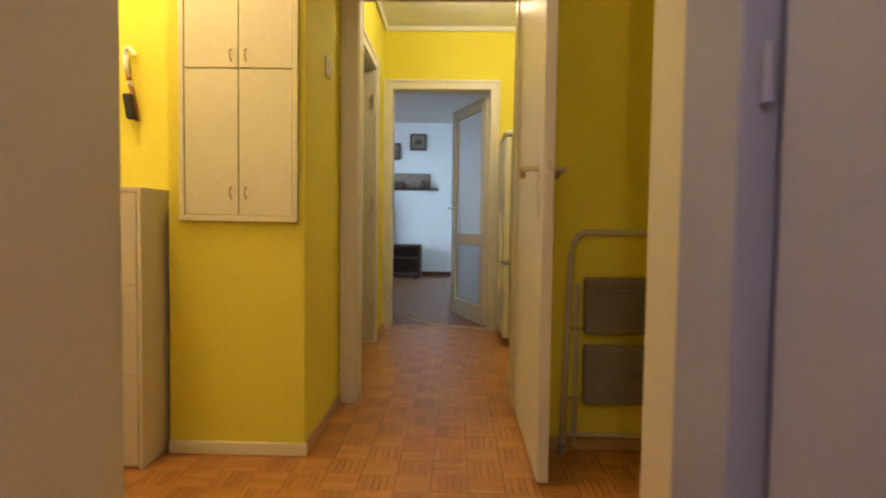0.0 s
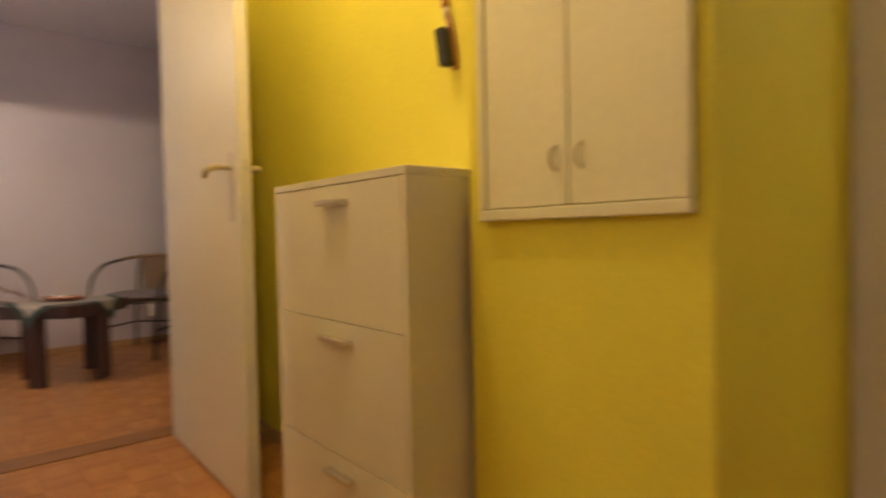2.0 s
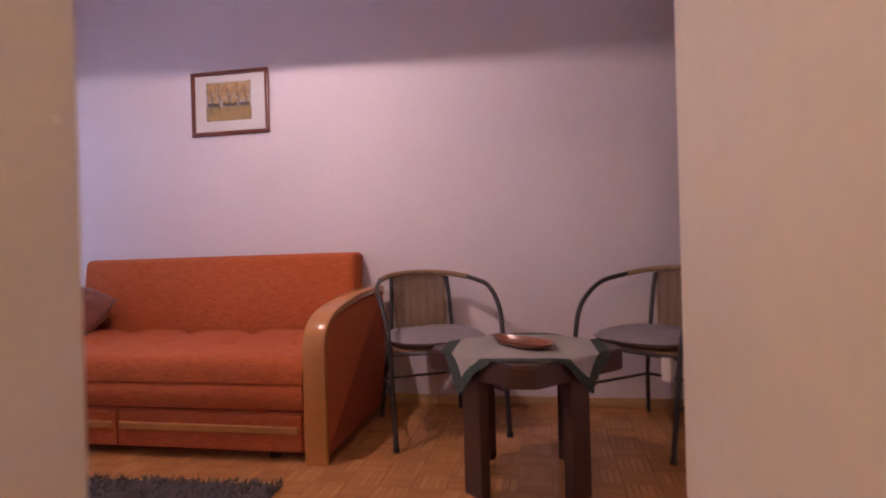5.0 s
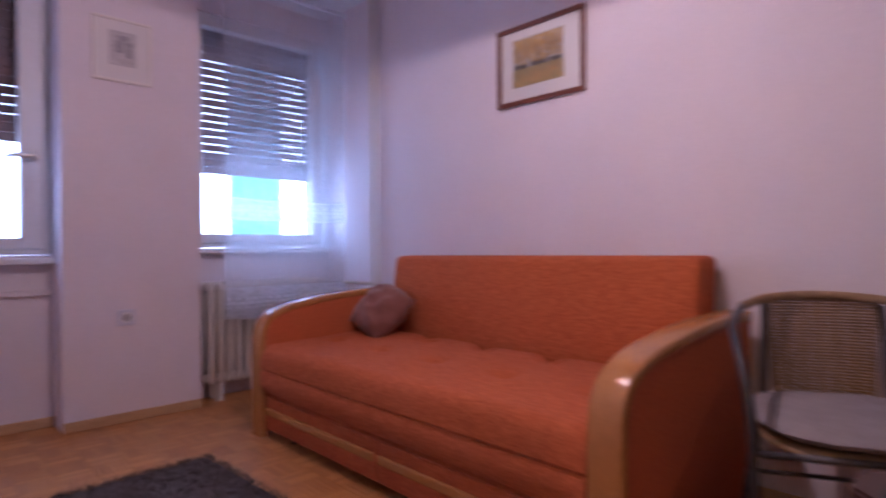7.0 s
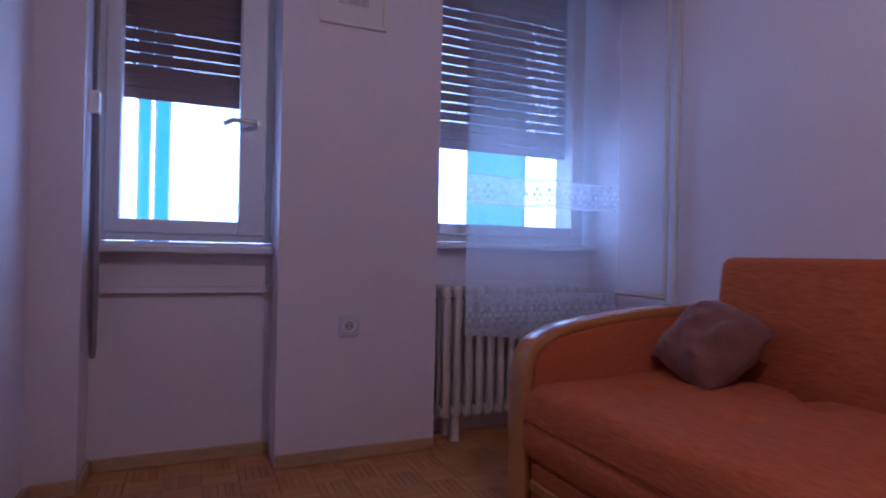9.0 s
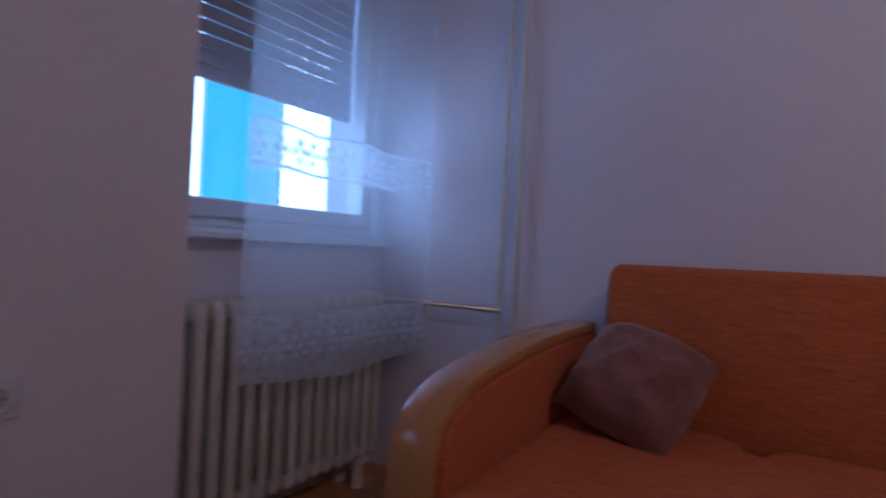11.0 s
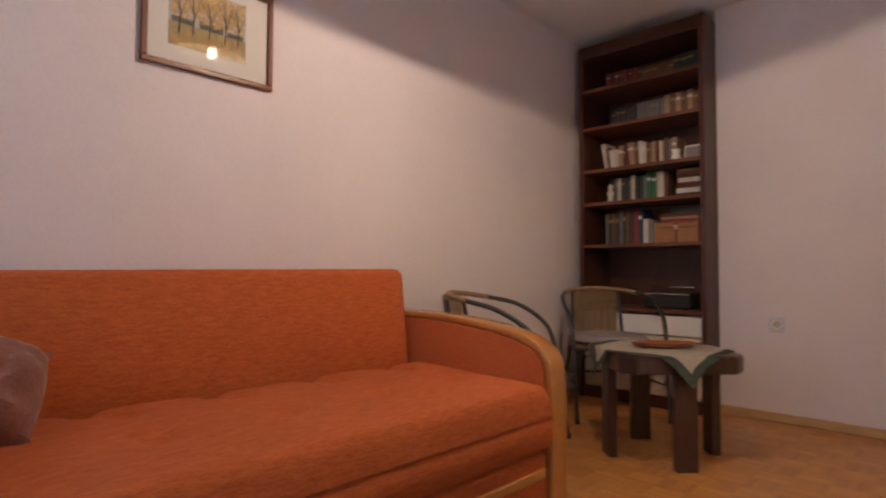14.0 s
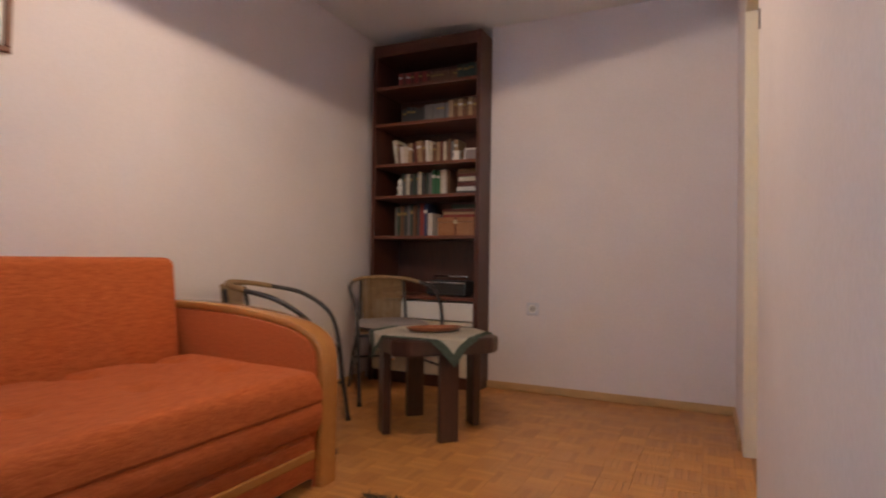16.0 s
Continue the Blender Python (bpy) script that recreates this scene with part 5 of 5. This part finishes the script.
for y, hgt in ((-0.12, 0.2), (-0.07, 0.215), (-0.01, 0.19), (0.05, 0.21), (0.10, 0.2)):
    bm = bmesh.new()
    tube(bm, [(0.0096, y, z0 + 0.05), (0.0096, y + 0.006, z0 + 0.12), (0.0096, y - 0.004, z0 + hgt)], 0.0028, 5)
    tube(bm, [(0.0096, y + 0.005, z0 + 0.11), (0.0096, y + 0.03, z0 + hgt - 0.015)], 0.0016, 5)
    tube(bm, [(0.0096, y + 0.004, z0 + 0.13), (0.0096, y - 0.028, z0 + hgt - 0.01)], 0.0015, 5)
    for v in bm.verts:
        v.co.x = 0.0101 + (v.co.x - 0.0096) * 0.1
    part("print_tree", bm, M_PR["trunk"], pc)
gy = PW / 2 - 0.02
gp = part("glass", sheet((0.0135, -gy, 0.02), (0.0135, gy, 0.02), (0.0135, gy, PH - 0.02), (0.0135, -gy, PH - 0.02)), M_GLASS, pc)
gp.visible_shadow = False

p2 = thing("small_picture", pose(-2.902, PY, 1.735), "small pale sketch in a white frame", "picture")
for a in ((-0.137, 0.137, 0, 0.014), (-0.137, 0.137, 0.31, 0.324)):
    part("frame", B(a[0], a[1], 0.001, 0.016, a[2], a[3], bevel=0.004), M_DOOR, p2)
for a in ((-0.137, -0.123), (0.123, 0.137)):
    part("frame", B(a[0], a[1], 0.0012, 0.0155, 0.014, 0.31, bevel=0.004), M_DOOR, p2)
part("mount", B(-0.124, 0.124, 0.002, 0.006, 0.013, 0.311), M_MATB, p2)
M_SK = mat("pale_sketch_paper", (0.52, 0.50, 0.50), 0.7, 0.25, 26, 0.0, 90)
part("sketch", B(-0.062, 0.062, 0.0062, 0.0072, 0.085, 0.26), M_SK, p2)
M_SK2 = mat("grey_pencil_hatching", (0.34, 0.32, 0.34), 0.7, 0.25, 40, 0.0, 90)
for x, z, w_, h_ in ((-0.03, 0.13, 0.03, 0.08), (0.015, 0.15, 0.035, 0.06), (0.0, 0.21, 0.05, 0.03)):
    part("sketch_block", B(x - w_ / 2, x + w_ / 2, 0.0073, 0.0078, z, z + h_), M_SK2, p2)


def socket(m, label):
    s = thing("wall_socket", m, label, "socket", "wall sockets")
    part("plate", B(-0.041, 0.041, 0.0, 0.010, -0.041, 0.041, bevel=0.004), M_PLATE, s)
    part("rim", lathe(bmesh.new(), [(0.024, 0), (0.027, 0.004), (0.024, 0.006), (0.021, 0.0)], 24), M_PLASTIC, s, m=Matrix.Translation((0, 0.0098, 0)) @ Matrix.Rotation(radians(-90), 4, 'X'))
    part("well", cyl(bmesh.new(), (0, 0.0095, 0), (0, 0.0108, 0), 0.0205), M_SOCKET, s)
    # pin holes as dark discs, their inner shade put into the colour
    for x in (-0.0095, 0.0095):
        part("hole", cyl(bmesh.new(), (x, 0.010, 0), (x, 0.0116, 0), 0.003, seg=8), M_DARK, s)
    return s


socket(pose(-2.908, PY, 0.535), "white wall socket on the pier")
socket(pose(-3.03, NY, 0.546, 0, 0, 180), "white wall socket beside the bookcase")
hk = thing("wall_hook", pose(EX, 2.28, 1.62), "small dark adhesive hook mark on the wall", "hook")
part("hook", B(-0.006, 0.0, -0.012, 0.012, -0.03, 0.03, bevel=0.003), M_CUSH, hk)

# ---- pendant lamp ----
pl = thing("pendant_lamp", Matrix.Translation(LAMP) @ Matrix.Rotation(radians(-2), 4, 'X') @ Matrix.Rotation(radians(-10), 4, 'Y'), "white enamel dish pendant lamp with a lit bulb", "pendant lamp")
sd = lathe(bmesh.new(), [(0.215, 0.0), (0.212, 0.006), (0.17, 0.055), (0.10, 0.095), (0.045, 0.115), (0.03, 0.16), (0.024, 0.16), (0.04, 0.108), (0.10, 0.088), (0.166, 0.050), (0.209, 0.0)], 48)
part("shade", sd, M_SHADE, pl)
part("bulb", lathe(bmesh.new(), [(0, -0.058), (0.016, -0.054), (0.027, -0.036), (0.029, -0.02), (0.027, 0.0), (0.018, 0.03), (0.013, 0.05), (0, 0.05)], 20, (0, 0, 0.02)), M_BULB, pl, "glowing bulb").visible_shadow = False
part("cord", tube(bmesh.new(), [(0, 0, 0.15), (0.018, 0, CZ - LAMP[2] - 0.03)], 0.004), M_PLASTIC, pl)
part("ceiling_rose", cyl(bmesh.new(), (0.02, 0, CZ - LAMP[2] - 0.045), (0.02, 0, CZ - LAMP[2] + 0.004), 0.05, 0.055), M_PLASTIC, pl)

# the third fitting is made up to carry the entry fill, out of view
for nm, xy in (("hall", (-0.15, 2.85)), ("corridor", (1.42, 4.90)), ("unseen vestibule", (1.1, 0.1))):
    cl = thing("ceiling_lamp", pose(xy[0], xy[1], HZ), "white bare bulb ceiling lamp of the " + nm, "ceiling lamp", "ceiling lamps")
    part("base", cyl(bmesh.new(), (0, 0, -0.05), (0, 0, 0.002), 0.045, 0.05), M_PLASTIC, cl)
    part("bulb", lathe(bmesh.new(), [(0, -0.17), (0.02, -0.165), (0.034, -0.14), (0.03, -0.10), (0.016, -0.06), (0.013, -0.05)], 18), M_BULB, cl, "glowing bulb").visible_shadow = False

# ---- rug ----
rg = thing("shaggy_rug", pose(-2.54, 1.22, 0, 0, 0, 2.5), "dark grey shaggy rug on the parquet", "rug")
bm = bmesh.new()
nx, ny = 50, 80
vv = [[bm.verts.new((-0.50 + 1.0 * i / nx + 0.006 * noise.noise(Vector((i * 3.1, j * 0.7, 1))), -0.83 + 1.66 * j / ny + 0.006 * noise.noise(Vector((i, j * 3.1, 2))), 0.004 if i in (0, nx) or j in (0, ny) else 0.018 + 0.006 * noise.noise(Vector((i * 0.9, j * 0.9, 5))))) for j in range(ny + 1)] for i in range(nx + 1)]
for i in range(nx):
    for j in range(ny):
        bm.faces.new((vv[i][j], vv[i + 1][j], vv[i + 1][j + 1], vv[i][j + 1]))
part("backing", bm, M_RUG, rg)
rng = np.random.default_rng(5)
N_T = 16000
base = np.column_stack([rng.uniform(-0.51, 0.51, N_T), rng.uniform(-0.84, 0.84, N_T), np.full(N_T, 0.012)])
ang = rng.uniform(0, 6.283, N_T)
wd = np.column_stack([np.cos(ang), np.sin(ang), np.zeros(N_T)]) * 0.004
tip = base + np.column_stack([rng.normal(0, 0.012, N_T), rng.normal(0, 0.012, N_T), rng.uniform(0.012, 0.026, N_T)])
co = np.stack([base - wd, base + wd, tip], 1).reshape(-1, 3)
me = bpy.data.meshes.new("pile")
me.from_pydata(co.tolist(), [], np.arange(N_T * 3).reshape(-1, 3).tolist())
me.materials.append(M_RUG)
pile = new("pile", me)
pile.parent = rg
tagged(pile, kind="stuff")

# ---- skirting ----
SK = 0.05


def skirting(x0, x1, y0, y1, label="narrow varnished wooden skirting"):
    structure("baseboard", B(x0, x1, y0, y1, 0.0, SK, bevel=0.004), M_BASE, label, "skirting")


skirting(-3.343, EX - 0.002, NY - 0.014, NY - 0.001)
skirting(WX + 0.001, WX + 0.014, 0.2, NY - 0.16)
skirting(EX - 0.014, EX - 0.001, D1 + 0.09, NY - 0.016)
skirting(EX - 0.014, EX - 0.001, PY + 0.016, D0 - 0.09)
skirting(-1.984, EX - 0.016, PY + 0.001, PY + 0.014)
skirting(-3.284, -2.631, PY + 0.001, PY + 0.014)
skirting(-2.628, -2.002, WY + 0.022, WY + 0.035)
skirting(-2.000, -1.987, WY + 0.022, PY - 0.001)
structure("baseboard", B(0.115, 0.645, 3.259, 3.273, 0, SK, bevel=0.004), M_PANEL, "painted skirting under the wall cupboard", "skirting")
structure("baseboard", B(0.631, 0.646, 3.275, 3.90, 0, SK, bevel=0.004), M_BASE, "varnished wooden skirting by the corridor door", "skirting")
structure("baseboard", B(1.56, 2.298, 3.384, 3.398, 0, SK, bevel=0.004), M_BASE, "varnished wooden skirting behind the stool", "skirting")
structure("baseboard", B(HX + 0.002, 0.098, 3.414, 3.428, 0, SK, bevel=0.004), M_BASE, "varnished wooden skirting in the recess", "skirting")
structure("baseboard", B(0.592, 0.605, 5.42, FY - 0.02, 0, SK, bevel=0.004), M_BASE, "varnished wooden skirting in the corridor", "skirting")
structure("baseboard", B(-1.4, 3.0, 10.885, 10.899, 0, 0.07, bevel=0.004), M_MAHOGH, "brown skirting of the far room", "skirting")
for a in ((0.592, 2.298, FY - 0.03, FY - 0.002), (0.592, 0.62, CY, FY - 0.03)):
    structure("trim", B(a[0], a[1], a[2], a[3], HZ - 0.045, HZ - 0.002, bevel=0.012), M_CEIL, "white ceiling cove moulding", "trim")

# ---- outside ----
structure("backdrop", B(-60, 30, -14.2, -14.0, -10, 30), emission("bright_overcast_sky", (0.45, 0.74, 1.0), 14.0), "bright hazy daylight beyond the windows", "backdrop")
M_BLUEGLASS = thin_glass("blue_tinted_panel_glass", (0.032, 0.150, 0.165))
for x0, x1 in ((-4.13, -3.75), (-2.22, -2.16), (-2.14, -2.09)):
    lp = thing("loggia_panel", pose((x0 + x1) / 2, -1.13, -1.0), "blue tinted glass panel outside the window", "panel", "loggia panels")
    wdt = (x1 - x0) / 2
    g = part("pane", sheet((wdt, 0, 0), (-wdt, 0, 0), (-wdt, 0, 3.6), (wdt, 0, 3.6)), M_BLUEGLASS, lp)
    g.visible_shadow = False
    for sx in (-1, 1):
        part("edge", B(sx * wdt - 0.004, sx * wdt + 0.004, -0.008, 0.008, 0.0, 3.6), M_PVC, lp)

# ---- parquet: fingers in basket-weave squares ----
SQ, NF, GAP = 0.125, 5, 0.0006
FW = SQ / NF


def finger(w, l):
    b = bmesh.new()
    r = bmesh.ops.create_cube(b, size=1.0)
    for v in r["verts"]:
        k = 0.0008 if v.co.z > 0 else 0
        v.co = Vector((math.copysign(w / 2 - GAP / 2 - k, v.co.x), math.copysign(l / 2 - GAP / 2 - k, v.co.y), 0.0 if v.co.z > 0 else -0.006))
    return b


F_X = mesh_of("parquet_finger", finger(SQ, FW), M_PARQO)
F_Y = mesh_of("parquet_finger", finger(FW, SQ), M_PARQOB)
areas = ((WX, EX, PY - 0.2, NY), (EX, HX, D0, D1), (HX, 2.3, 1.6, 3.48), (0.6, 1.75, 0.2, 1.6), (0.63, 1.52, 3.48, FY), (0.59, 2.3, 4.0, FY), (0.66, 1.47, FY, FY + 0.15))
verts, faces, tones = [], [], []
count = 0
rs = np.random.default_rng(3)
for i in range(int((WX - 0.1) / SQ) - 1, int(2.4 / SQ) + 1):
    for j in range(int(-0.9 / SQ) - 1, int(6.2 / SQ) + 1):
        cx, cy = (i + 0.5) * SQ, (j + 0.5) * SQ
        if not any(a[0] - 0.06 < cx < a[1] + 0.06 and a[2] - 0.06 < cy < a[3] + 0.06 for a in areas):
            continue
        alongx = (i + j) % 2 == 0
        near = -2.75 < cx < -1.9 and 2.1 < cy < 3.2 and count < 300
        for k in range(NF):
            o = (k + 0.5) * FW - SQ / 2
            x, y = (cx, cy + o) if alongx else (cx + o, cy)
            if near and count < 300:
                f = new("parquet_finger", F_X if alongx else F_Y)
                f.location = (x, y, 0)
                f.parent = floor
                count += 1
                continue
            hx, hy = ((SQ / 2, FW / 2) if alongx else (FW / 2, SQ / 2))
            hx, hy = hx - GAP / 2, hy - GAP / 2
            dz = rs.uniform(-0.0004, 0)
            n0 = len(verts)
            e = 0.0008
            verts += [(x - hx, y - hy, -0.006), (x + hx, y - hy, -0.006), (x + hx, y + hy, -0.006), (x - hx, y + hy, -0.006),
                      (x - hx + e, y - hy + e, dz), (x + hx - e, y - hy + e, dz), (x + hx - e, y + hy - e, dz), (x - hx + e, y + hy - e, dz)]
            faces += [(n0 + 4, n0 + 5, n0 + 6, n0 + 7)] + [(n0 + a, n0 + (a + 1) % 4, n0 + 4 + (a + 1) % 4, n0 + 4 + a) for a in range(4)]
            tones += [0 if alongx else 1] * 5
me = bpy.data.meshes.new("parquet_fingers")
me.from_pydata(verts, [], faces)
me.materials.append(M_PARQ)
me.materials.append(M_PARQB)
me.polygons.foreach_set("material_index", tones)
pq = new("parquet_fingers", me)
pq.parent = floor
tagged(pq, kind="stuff")
